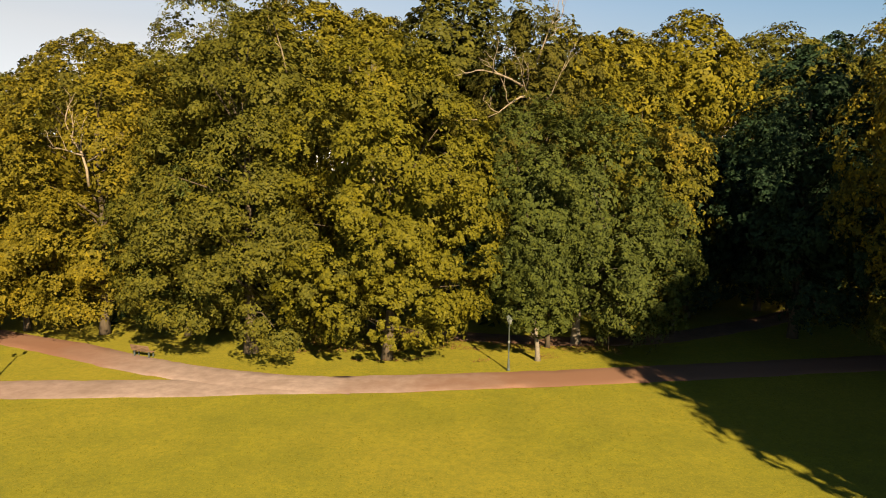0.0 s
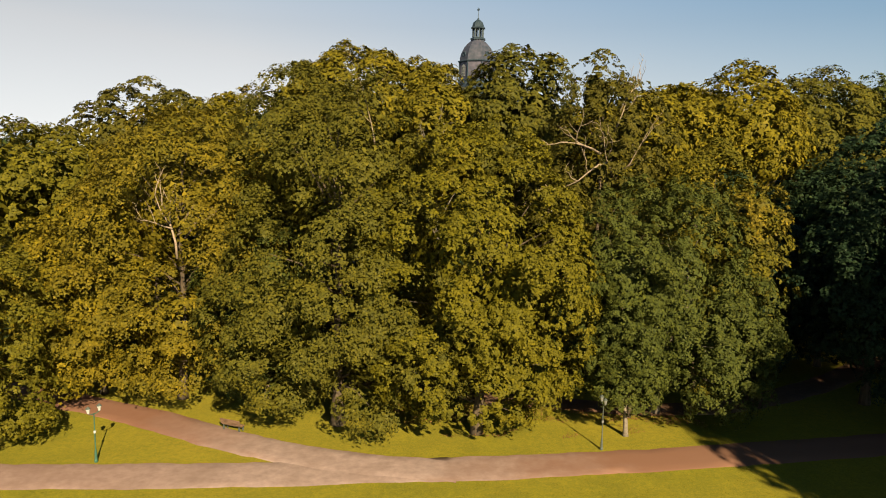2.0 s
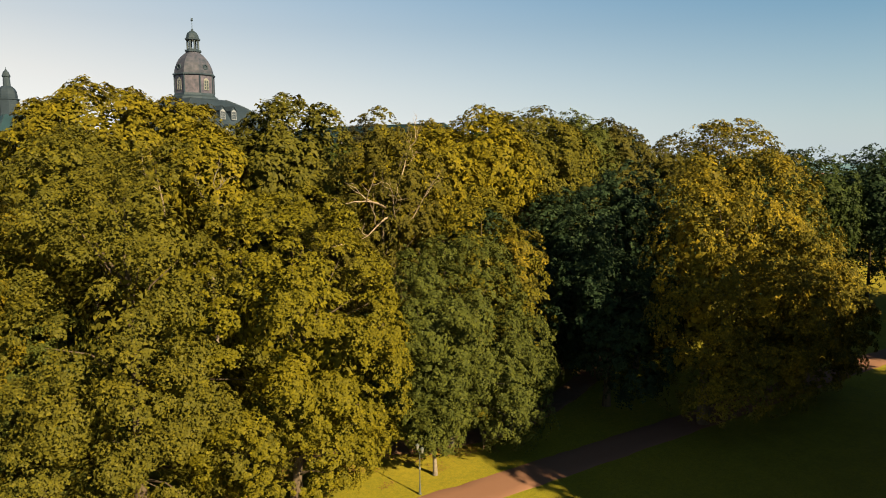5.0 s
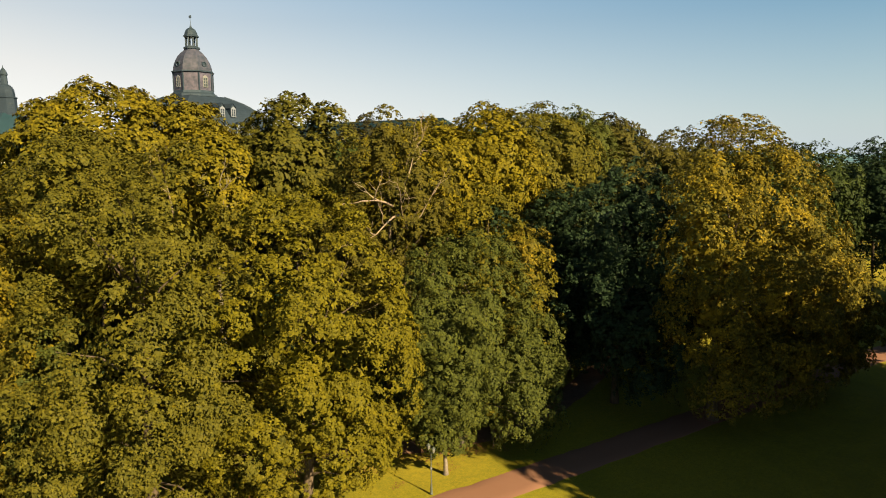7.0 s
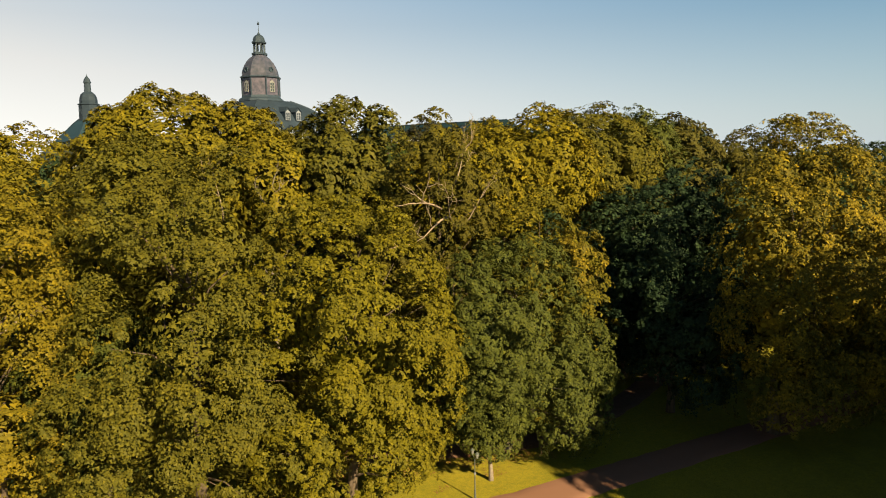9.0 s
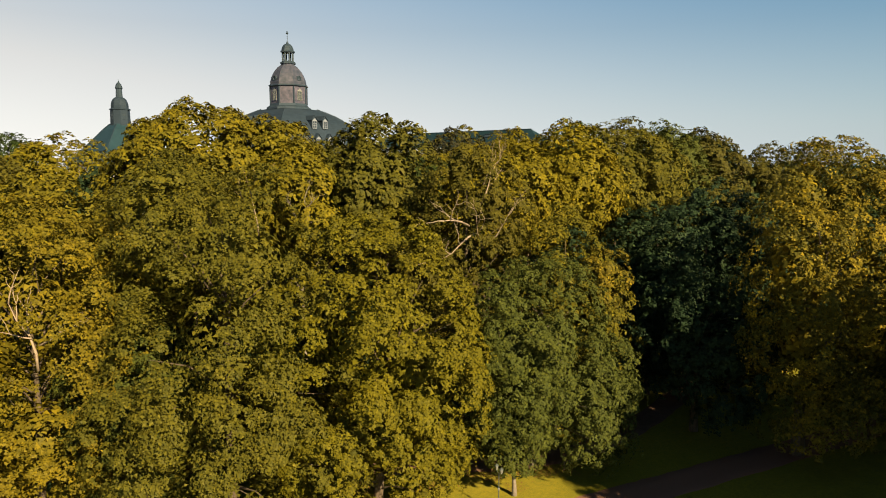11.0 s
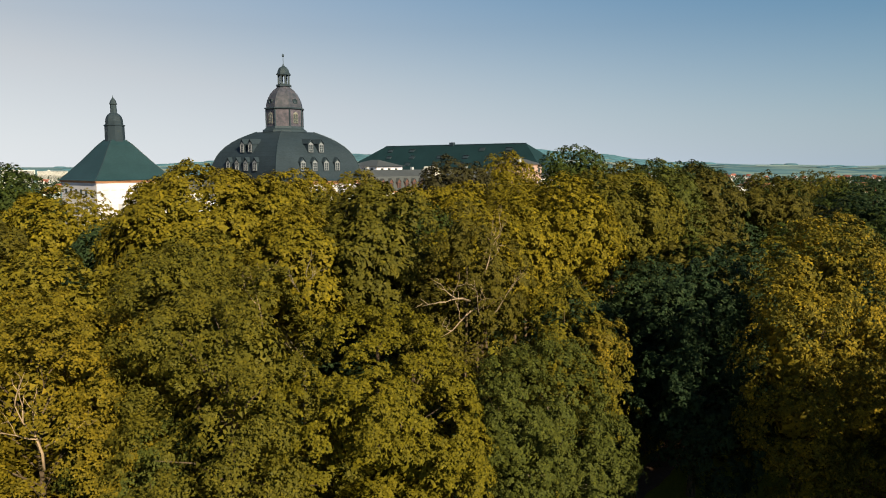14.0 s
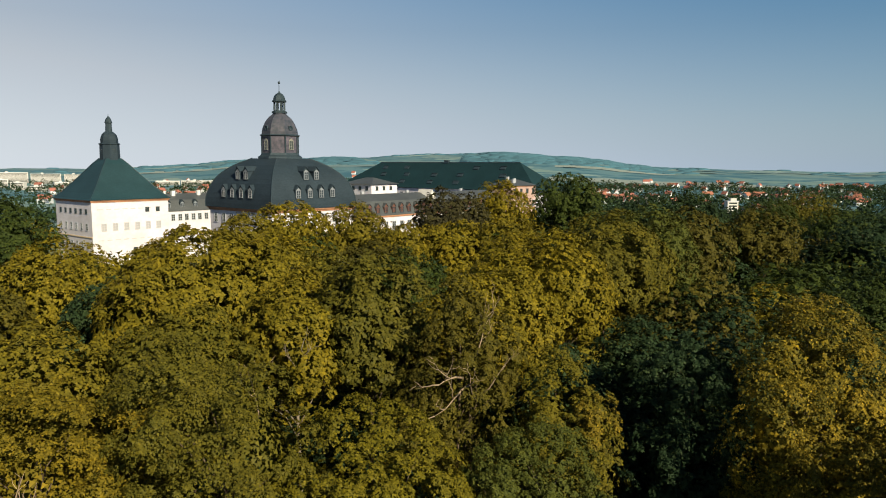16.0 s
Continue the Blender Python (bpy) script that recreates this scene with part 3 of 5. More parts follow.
def dome_tower():
    t = thing("domed_castle_tower", CASTLE, "cream square castle tower under a dark slate dome with lantern", "tower")
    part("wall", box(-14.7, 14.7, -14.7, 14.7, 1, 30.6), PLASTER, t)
    part("cornice", join(box(-15.0, 15.0, -15.0, 15.0, 30.6, 31.1), box(-15.35, 15.35, -15.35, 15.35, 31.1, 31.5)), CORNICE, t, "ochre red cornice")
    prof = [(15.6 * f, 31.5 + z) for f, z in ((1.0, 0), (0.999, 1.3), (0.990, 2.8), (0.972, 4.2), (0.940, 5.6), (0.905, 7.0), (0.853, 8.4), (0.783, 9.8), (0.700, 11.0), (0.605, 12.1), (0.495, 13.1), (0.37, 14.1))]
    part("dome_roof", sweep(prof, 4, 0, True, True), DOME_SLATE, t, "dark slate dome with curved ridges")
    for sx, sy in ((1, 1), (1, -1), (-1, 1), (-1, -1)):
        part("ridge_lead", tube([(sx * r, sy * r, z + 0.05) for r, z in prof], [0.16] * len(prof), 5), LEAD, t)
    part("drum_base", sweep([(6.7, 45.5), (6.6, 46.1), (5.8, 46.6), (5.6, 47.2)], 8, math.pi / 8), LEAD, t)
    drum = part("drum", sweep([(5.45, 47.2), (5.45, 52.0)], 8, math.pi / 8), DRUM_SLATE, t, "weathered violet-grey slate drum")
    part("drum_cornice", sweep([(5.5, 52.0), (5.95, 52.2), (5.95, 52.5), (5.6, 52.6)], 8, math.pi / 8), LEAD, t)
    for k in range(8):
        a = math.pi / 8 + k * math.pi / 4
        part("corner_lead", tube([(5.48 * math.cos(a), 5.48 * math.sin(a), 47.2), (5.48 * math.cos(a), 5.48 * math.sin(a), 52.0)], [0.22, 0.22], 5), LEAD, drum)
    r = 5.45 * math.cos(math.pi / 8)
    for turn, x, y in ((0, 0, -r), (-90, -r, 0), (90, r, 0), (180, 0, r)):
        window(drum, "arched", x, y, 48.2, turn, DULL_GLASS)
    cup = part("cupola", sweep([(5.45, 52.6), (5.4, 53.4), (5.15, 54.4), (4.65, 55.6), (4.0, 56.7), (3.1, 57.7), (2.2, 58.4), (1.9, 58.8)], 8, math.pi / 8), CUPOLA_SLATE, t, "slate cupola")
    for turn, x, y in ((0, 0, -4.85), (-90, -4.85, 0), (90, 4.85, 0), (180, 0, 4.85)):
        part("oval_dormer", join(shifted(sweep([(0.75, 0), (0.75, 0.35), (0.55, 0.35), (0.5, 0.1)], 12), pose(0, 0.15, 0, 90)), box(-0.55, 0.55, 0, 1.0, -0.9, 0.7)), LEAD, cup, at=pose(x, y, 54.3, 0, 0, turn))
    lan = part("lantern", sweep([(2.3, 58.8), (2.3, 59.3), (1.75, 59.4), (1.75, 59.6)], 8, math.pi / 8), LEAD, t)
    for k in range(8):
        a = math.pi / 8 + k * math.pi / 4
        part("column", tube([(1.55 * math.cos(a), 1.55 * math.sin(a), 59.5), (1.55 * math.cos(a), 1.55 * math.sin(a), 62.1)], [0.24, 0.24], 6), LEAD, lan)
    part("lantern_cap", sweep([(1.95, 62.0), (2.15, 62.15), (2.15, 62.45), (1.85, 62.6), (1.75, 63.2), (1.45, 63.9), (0.95, 64.4), (0.4, 64.7), (0.2, 65.2)], 8, math.pi / 8), LEAD, t)
    part("finial", join(tube([(0, 0, 65), (0, 0, 68.1)], [0.10, 0.06], 6), shifted(sweep([(0.05, -0.35), (0.3, -0.2), (0.38, 0), (0.3, 0.2), (0.05, 0.35)], 10), pose(0, 0, 67.6)), box(-0.35, 0.35, -0.03, 0.03, 68.0, 68.15)), LEAD, t)
    half = lambda z: np.interp(z, [p[1] for p in prof[1:]], [p[0] for p in prof[1:]])
    for turn in (0, -90):
        for x, z in ((-6.3, 34.3), (-2.1, 34.3), (2.1, 34.3), (6.3, 34.3), (-1.9, 39.4), (1.9, 39.4)):
            v = Vector((x, -(half(z) + 0.12), z))
            p = pose(0, 0, 0, 0, 0, turn) @ v
            dormer(t, p.x, p.y, p.z, turn, mat=DOME_SLATE, cover=DOME_SLATE)
        for z in (27.2, 21.6, 16.2):
            for i in range(7):
                p = pose(0, 0, 0, 0, 0, turn) @ Vector((-11.7 + 3.9 * i, -14.7, z))
                window(t, "tall", p.x, p.y, p.z, turn)
        p0 = pose(0, 0, 0, 0, 0, turn)
        part("string_course", shifted(box(-14.75, 14.75, -14.92, -14.7, 20.1, 20.5), p0), STONE_BAND, t)
    return t


def square_tower():
    t = thing("castle_corner_tower", CASTLE @ pose(3.5, 113.0, 0), "cream square castle tower with a dark pyramid roof and turret", "tower")
    part("wall", box(-15.4, 15.4, -15.4, 15.4, 1, 29.3), PLASTER, t)
    part("cornice", join(box(-15.7, 15.7, -15.7, 15.7, 29.3, 29.8), box(-16.0, 16.0, -16.0, 16.0, 29.8, 30.15)), CORNICE, t, "ochre red cornice")
    prof = [(16.3, 30.15), (15.6, 30.6), (13.6, 32.7), (10.4, 36.6), (7.2, 40.8), (4.9, 43.9), (3.0, 46.0)]
    part("pyramid_roof", sweep(prof, 4, 0, True, True), TEAL_SLATE, t, "dark slate pyramid roof")
    for sx, sy in ((1, 1), (1, -1), (-1, 1), (-1, -1)):
        part("ridge_lead", tube([(sx * r, sy * r, z + 0.05) for r, z in prof], [0.15] * len(prof), 5), LEAD, t)
    tur = part("turret", sweep([(4.3, 44.6), (3.8, 45.5), (3.65, 51.4), (3.98, 51.6), (3.98, 51.9), (3.45, 52.1)], 8, math.pi / 8), DOME_SLATE, t, "dark slate octagonal turret")
    part("bell_roof", sweep([(3.3, 52.1), (3.28, 53.4), (3.05, 54.6), (2.6, 55.6), (1.9, 56.3), (1.5, 56.6)], 8, math.pi / 8), DOME_SLATE, t)
    part("turret_lantern", sweep([(1.3, 56.5), (1.15, 59.8), (1.45, 60.1), (1.4, 60.4), (1.25, 60.8), (1.0, 61.6), (0.55, 62.2), (0.12, 62.9), (0.05, 63.6)], 8, math.pi / 8), LEAD, t)
    r = 3.66 * math.cos(math.pi / 8)
    for turn, x, y in ((0, 0, -r), (-90, -r, 0)):
        window(tur, "small", x, y, 48.0, turn, LEAD)
    flank = pose(0, 0, 0, 0, 0, -90)
    for z, kind in ((25.0, "small"), (18.6, "tall"), (11.6, "tall")):
        for i in range(6):
            p = flank @ Vector((-11 + 4.4 * i, -15.4, z))
            window(t, kind, p.x, p.y, p.z, -90)
    for x in (6.4, 10.8):
        window(t, "small", x, -15.4, 25.2, 0)
    for i in range(6):
        window(t, "blind", -11 + 4.4 * i, -15.4, 18.4, 0, PAINT_GREY if i < 5 else WHITE)
    for x in (1.0, 5.2):
        window(t, "small", x, -15.4, 9.6, 0)
    for i in range(7):
        part("painted_panel", box(-13.2 + 3.2 * i, -11.2 + 3.2 * i, -15.44, -15.38, 26.4, 26.75), PAINT_GREY, t)
        part("painted_panel", box(-13.2 + 3.2 * i, -11.2 + 3.2 * i, -15.44, -15.38, 14.6, 14.95), PAINT_GREY, t)
    part("string_course", shifted(box(-15.45, 15.45, -15.65, -15.4, 15.9, 16.3), flank), STONE_BAND, t)
    return t


def mansard(u0, u1, v0, v1, eave, knee, ridge, inset=1.6):
    """A wing's roof: a steep lower slope to the knee, then a shallow one to the ridge."""
    m_ = (v0 + v1) / 2
    V = []
    for u in (u0, u1):
        V += [(u, v0 - 0.4, eave), (u, v0 + inset, knee), (u, m_, ridge), (u, v1 - inset, knee), (u, v1 + 0.4, eave)]
    return V, [(i, i + 1, i + 6, i + 5) for i in range(4)] + [(4, 3, 2, 1, 0), (5, 6, 7, 8, 9), (0, 5, 9, 4)]


def hip(u0, u1, v0, v1, eave, ridge, a0, a1, along="v"):
    """A hipped roof whose ridge runs from a0 to a1."""
    if along == "v":
        c = (u0 + u1) / 2
        V = [(u0, v0, eave), (u1, v0, eave), (u1, v1, eave), (u0, v1, eave), (c, a0, ridge), (c, a1, ridge)]
        return V, [(0, 1, 4), (1, 2, 5, 4), (2, 3, 5), (3, 0, 4, 5), (3, 2, 1, 0)]
    c = (v0 + v1) / 2
    V = [(u0, v0, eave), (u1, v0, eave), (u1, v1, eave), (u0, v1, eave), (a0, c, ridge), (a1, c, ridge)]
    return V, [(0, 1, 5, 4), (1, 2, 5), (2, 3, 4, 5), (3, 0, 4), (3, 2, 1, 0)]


def east_wing():
    t = thing("castle_wing", CASTLE, "cream castle wing with grey mansard roof and dark red dormers", "castle wing")
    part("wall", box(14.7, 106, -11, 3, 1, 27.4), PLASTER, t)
    part("cornice", box(14.72, 106, -11.35, -10.9, 27.0, 27.5), CORNICE, t, "red-brown eaves moulding")
    part("roof", mansard(14.72, 106, -11, 3, 27.5, 32.2, 34.3), SLATE, t)
    for i in range(23):
        u = 18.6 + 3.75 * i
        if u < 104:
            dormer(t, u, -11.0, 28.0, 0, WING_BODY, WING_ROOF, RED_DORMER, "small")
            window(t, "tall", u, -11, 22.9, 0)
            window(t, "tall", u, -11, 17.4, 0)
    for u in (30, 52, 64, 83):
        part("chimney", box(u, u + 1.1, -3.4, -2.6, 33.4, 35.2), WHITE, t, "whitewashed chimney")
    V = [(57, -9.4, 31.6), (61, -9.4, 31.6), (59, -9.4, 35.4), (57, -3.0, 31.6), (61, -3.0, 31.6), (59, -3.0, 35.4)]
    part("gable_skylight", (V, [(0, 1, 2), (3, 5, 4), (0, 3, 4, 1), (1, 4, 5, 2), (2, 5, 3, 0)]), CONCRETE, t, "white gabled glass roof")
    return t


def north_wing():
    t = thing("castle_wing", CASTLE, "castle main range under a huge dark green slate roof", "castle wing")
    part("wall", box(125.5, 149, -8, 108, 1, 33.0), PLASTER, t)
    roof = part("roof", hip(124.8, 149.7, -12, 112, 33.2, 45.4, 4.5, 92), SLATE_GREEN, t, "long dark green slate roof")
    part("ridge_cap", tube([(137.2, 4.5, 45.45), (137.2, 92, 45.45)], [0.22, 0.22], 5), LEAD, t)
    part("chimney", box(136.6, 138, 46, 48.5, 45, 46.6), LEAD, t)
    sl = math.atan2(12.2, 12.4)
    sky_mesh = mesh_of("skylight", *join(box(-1.5, 1.5, -0.9, 0.9, 0, 0.25), box(-1.7, 1.7, 0.9, 1.05, 0, 0.5)))
    for f, cols in ((0.78, (12, 27, 71, 86)), (0.50, (10, 34, 50, 68, 84)), (0.22, (34, 50, 68))):
        for v in cols:
            part("skylight", sky_mesh, LEAD, roof, at=pose(124.8 + 12.4 * f, v, 33.2 + 12.2 * f) @ pose(0, 0, 0, 0, 0, -90) @ pose(0, 0, 0.03, math.degrees(sl)))
    for i in range(22):
        window(t, "tall", 125.5, 2 + 4.6 * i, 28.5, -90)
    return t


def pavilion():
    t = thing("castle_pavilion", CASTLE, "pink plastered corner pavilion with low slate hip roof", "pavilion")
    part("wall", box(101, 119, -15, -4, 1, 35.6), PINK_WALL, t)
    part("eaves_moulding", box(100.8, 119.2, -15.2, -3.8, 35.6, 35.95), CORNICE, t, "red-brown eaves moulding")
    part("roof", hip(100.4, 119.6, -15.6, -3.4, 35.95, 38.3, 105, 114, "u"), SLATE, t)
    for u, v, z in ((102.5, -12, 39.6), (105.2, -13, 38.6), (106.8, -12.4, 38.9)):
        part("chimney", box(u, u + 1.2, v, v + 0.8, 36.2, z), WHITE, t, "whitewashed chimney")
    for u in (103.5, 108, 112.5, 117):
        window(t, "small", u, -15, 33.0, 0)
        window(t, "tall", u, -15, 27.5, 0)
    return t


def west_wing():
    t = thing("castle_wing", CASTLE, "pale castle wing with grey slate roof and white chimneys", "castle wing")
    part("wall", box(18.3, 124, 103, 118, 1, 24.2), PLASTER, t)
    part("roof", mansard(18.3, 124, 103, 118, 24.3, 28.8, 31.4, 2.2), SLATE, t)
    for i in range(16):
        u = 22.5 + 6.2 * i
        dormer(t, u, 103.6, 25.2, 0)
        window(t, "tall", u - 1.5, 103, 20.4, 0)
        window(t, "tall", u + 1.5, 103, 20.4, 0)
    for u in (27, 39, 48, 70):
        part("chimney", box(u, u + 1.5, 108.5, 109.7, 29, 32.6), HOUSE_WALL, t, "whitewashed chimney")
    return t


def court_house():
    t = thing("court_building", CASTLE, "small white building with a shallow grey hip roof", "building")
    part("wall", box(95, 112, 57, 76, 1, 35.2), PLASTER, t)
    part("roof", hip(94, 113, 56, 77, 35.2, 38.2, 64, 69), SLATE, t)
    for i in range(4):
        window(t, "small", 95, 60 + 4.4 * i, 32.6, -90)
    for i in range(3):
        window(t, "small", 98.5 + 4.6 * i, 57, 32.6, 0)
    return t


dome_tower()
square_tower()
east_wing()
north_wing()
pavilion()
west_wing()
court_house()


# ---- park things ----
def street_lamp(x, y, turn, mat, glass, label):
    t = thing("street_lamp", pose(x, y, 0, 0, 0, turn), label, "street lamp", "park lamps")
    part("base", sweep([(0.13, -0.05), (0.13, 0.15), (0.10, 0.25), (0.08, 0.9), (0.06, 1.0)], 12), mat, t)
    part("pole", sweep([(0.05, 1.0), (0.042, 2.4), (0.035, 3.85)], 10), mat, t)
    part("collar", sweep([(0.08, 2.3), (0.09, 2.35), (0.09, 2.45), (0.08, 2.5)], 10), glass, t)
    part("crossarm", tube([(-0.42, 0, 3.95), (-0.2, 0, 3.82), (0, 0, 3.8), (0.2, 0, 3.82), (0.42, 0, 3.95)], [0.035] * 5, 6), mat, t)
    t.scale = (1, 1, 0.94)
    for s in (-1, 1):
        head = part("lamp_head", sweep([(0.07, 3.95), (0.085, 4.0), (0.15, 4.28), (0.15, 4.32)], 8), glass, t, "opal glass lantern", at=pose(0.42 * s, 0, 0))
        part("lamp_cap", sweep([(0.19, 4.32), (0.17, 4.36), (0.07, 4.45), (0.03, 4.50)], 8), GREY_IRON, head)
    return t


street_lamp(5.0, 51.95, 95, GREY_IRON, DULL_GLASS, "grey iron park lamp with two lantern heads beside the path")
street_lamp(-31.9, 48.75, 58, GREEN_IRON, MILK_GLASS, "green iron park lamp with two white lantern heads")


def park_bench(x, y, turn):
    t = thing("park_bench", pose(x, y, 0.05, 0, 0, turn), "weathered brown wooden park bench facing the path", "bench")
    for i in range(4):
        part("seat_slat", box(-0.95, 0.95, -0.25 + 0.13 * i, -0.14 + 0.13 * i, 0.43, 0.47), OLD_WOOD, t)
    for i in range(4):
        part("back_slat", shifted(box(-0.95, 0.95, -0.02, 0.02, 0.0, 0.11), pose(0, 0.32 + 0.05 * i, 0.52 + 0.13 * i, -14)), OLD_WOOD, t)
    for s in (-0.75, 0.75):
        part("leg", join(box(s - 0.05, s + 0.05, -0.24, -0.16, 0, 0.43), box(s - 0.05, s + 0.05, 0.22, 0.30, 0, 0.43), box(s - 0.05, s + 0.05, -0.24, 0.30, 0.37, 0.43)), GREY_IRON, t)
        part("back_support", tube([(s, 0.26, 0.40), (s, 0.36, 0.75), (s, 0.48, 1.02)], [0.04, 0.035, 0.03], 5), GREY_IRON, t)
    return t


park_bench(-23.9, 55.0, 158)


def sapling_post(x, y):
    t = thing("tree_stake", pose(x, y, 0), "thin wooden stake in the shaded grass", "stake")
    part("stake", tube([(0, 0, -0.2), (0.02, 0, 0.8), (0.0, 0.01, 1.7)], [0.06, 0.055, 0.05], 7), OLD_WOOD, t)
    return t


sapling_post(13.9, 58.0)

# ---- near trees ----
def near_tree(name, x, y, lobes, leaf, size, count, trunk, seed, label, length=0.23, hem=2.6, reach=(0.84, 1.0), per=28, spray=0.36, rise_up=0.6, **more):
    return tree(name, x, y, 0, lobes, leaf, size, count, length * 0.86, length * 0.70, trunk, seed, label, split=True, low=-0.93, reach=reach, hem=hem, core=0.09, inner_size=2.0, per=per, spray=spray, rise_up=rise_up, **more)


hornbeam = near_tree("hornbeam_tree", -15.5, 56.5, [(0, 0, 13.5, 8.6, 8.5, 12.3), (1.5, 1, 19.5, 6.2, 6.5, 8.4), (-4.0, 2.8, 21.3, 4.8, 4.4, 8.6), (-4.5, -1.4, 8.8, 6, 5.6, 6.2), (3.5, -2.8, 7.4, 6.2, 5.2, 5.8)], "hornbeam", 1.5, 105000, 0.5, 11, "broad olive-green hornbeam with boughs sweeping to the lawn", limbs=24, gap=2.3, flat=0.6, droop=0.7, reach=(0.78, 1.0), hem=1.9)
near_tree("beech_tree", -4.3, 55.0, [(-0.6, 0, 14.0, 8.4, 8, 10.6), (-0.5, -1.2, 7.6, 7.7, 5.7, 6.0), (3.0, -0.5, 11, 5.4, 6, 8)], "round", 1.2, 112000, 0.45, 12, "round golden-olive beech with a dense crown down to the grass", limbs=22, gap=1.8, flat=0.65, droop=0.5, reach=(0.90, 1.0), hem=1.6, shell=0.5, spray=0.33)
near_tree("birch_tree", 8.8, 59.0, [(-1.9, -4.4, 12.4, 3.9, 4.0, 7.8), (-2.7, -3.6, 8.0, 3.8, 3.6, 4.8)], "grey", 1.15, 46000, 0.2, 13, "grey-green birch with drooping twigs", 0.20, flat=0.9, droop=0.9, limbs=14, rise_up=0.3, spray=0.3)
near_tree("young_lime_tree", 7.3, 54.8, [(0, 0, 5.2, 2.6, 2.4, 2.8)], "grey", 0.95, 15000, 0.24, 14, "young lime tree with a stout pale trunk on the bank", 0.20, bark=PALE_BARK, limbs=8)
near_tree("elm_tree", 11.4, 60.2, [(0.6, -2.6, 11.5, 4.9, 4.8, 8.6), (3.2, -4.6, 6.6, 4.0, 3.8, 4.6), (-0.9, -3.4, 11.2, 3.6, 3.6, 4.0), (5.4, -2.4, 8.6, 3.6, 3.6, 4.6)], "grey", 1.25, 58000, 0.42, 15, "leaning grey-green elm with drooping outer boughs", 0.22, flat=0.8, droop=0.95, limbs=16, bark=PALE_BARK, rise_up=0.4)
near_tree("elm_tree", 17.5, 67.5, [(0, 0, 15, 5.6, 5.5, 8.5), (3.2, -1.5, 12.5, 3.9, 3.8, 6.2), (-1, 0, 7, 5, 5, 5.5)], "hornbeam", 1.5, 42000, 0.34, 16, "tall olive elm with yellowing side boughs", 0.30, droop=0.6, limbs=14)
near_tree("maple_tree", 21.6, 64.4, [(0, 0, 17.6, 2.3, 2.0, 2.2), (-0.5, 0.6, 14.5, 2.0, 2.0, 3.0)], "golden", 0.9, 9000, 0.16, 17, "slender maple with bright golden top leaves", 0.26, limbs=6, per=14)
golden_maple = near_tree("maple_tree", -30.5, 62.5, [(0, 0, 16.5, 8, 7.5, 9.5), (-5.5, -2, 9, 6.5, 6, 7), (4.5, 1, 17.5, 5, 5, 7), (1, -2, 7, 7, 5.5, 6)], "maple", 1.8, 82000, 0.42, 18, "golden-olive maple with open crown and bare lower limbs", 0.25, limbs=26, gap=1.6, reach=(0.76, 1.0))
near_tree("hornbeam_tree", -23.0, 62.0, [(0, 0, 8.8, 5.4, 5.0, 7.6), (1.5, -0.8, 5, 4.5, 3.6, 4.4)], "grey", 1.25, 56000, 0.3, 19, "grey-green young hornbeam behind the bench", 0.22, droop=0.6, limbs=14)
near_tree("maple_tree", -38.5, 63.5, [(0, 0, 10, 6.5, 6, 8.5), (-3, -3, 7, 5, 4.5, 6.2)], "maple", 1.6, 52000, 0.32, 20, "golden maple in autumn leaf beside the fork", 0.27, limbs=18)
near_tree("hornbeam_tree", -43.4, 51.6, [(0, 0, 9, 6.0, 5.6, 7.6), (1.2, -1, 4.2, 5.0, 4.8, 4.4)], "hornbeam", 1.4, 50000, 0.32, 21, "olive hornbeam overhanging the lawn beside the lamp", 0.25, limbs=12, hem=0.9, droop=0.7)
near_tree("plane_tree", 37.6, 54.6, [(2.4, 0, 20.2, 6.0, 6.4, 9.2), (-1.4, -0.5, 24.8, 3.0, 3.2, 4.6), (3.4, 0, 24.6, 4.0, 3.8, 5.0), (-5.0, -3.2, 18.4, 3.0, 3.4, 6.4), (7.2, 0, 19.0, 5.8, 5.6, 7.6), (4.5, -2.8, 12, 6.4, 5.6, 7.6), (10.8, 0, 12.5, 4.8, 4.8, 6.8), (-3.5, -3.0, 12.5, 4.0, 4.0, 5.0), (2, -1.5, 6.2, 7.0, 6.2, 5.2)], "golden", 1.75, 96000, 0.55, 22, "huge plane tree with golden upper crown and shaded skirts", 0.27, limbs=26, gap=1.5, spray=0.30, reach=(0.82, 1.0), per=16, flat=0.9, rise_up=0.35, shell=0.5)
near_tree("oak_tree", 31.5, 63.0, [(0, 0, 17, 5.0, 5.0, 8.6), (-2.0, -1.0, 11, 4.6, 4.6, 6.5), (0.5, -4.5, 9.5, 5.2, 4.6, 7.0), (2.0, 0, 21.5, 3.4, 3.4, 4.6)], "dark", 1.6, 40000, 0.4, 27, "dark green oak crowded against the plane tree", 0.32, limbs=14)
near_tree("plane_tree", 54.0, 57.5, [(0, 0, 11.0, 6.5, 5.5, 7.5), (3.5, -1, 8.5, 5, 4.5, 5.5), (-1, -1, 5.5, 5.5, 5, 4.8)], "golden", 1.6, 36000, 0.35, 23, "yellow-leaved plane tree at the lawn's corner", 0.34, limbs=12)
dead = near_tree("ash_tree", 7.6, 68.6, [(0, 0, 19.5, 5.4, 5.2, 8.6), (2.5, -0.5, 24.5, 3.8, 3.6, 5.0), (-2.2, -0.5, 17, 4.2, 4, 5.5), (-0.5, 0, 28, 2.4, 2.4, 4.0)], "brown", 1.2, 38000, 0.30, 24, "thinning ash tree with bleached dead branches in its crown", 0.25, limbs=14, gap=1.15)


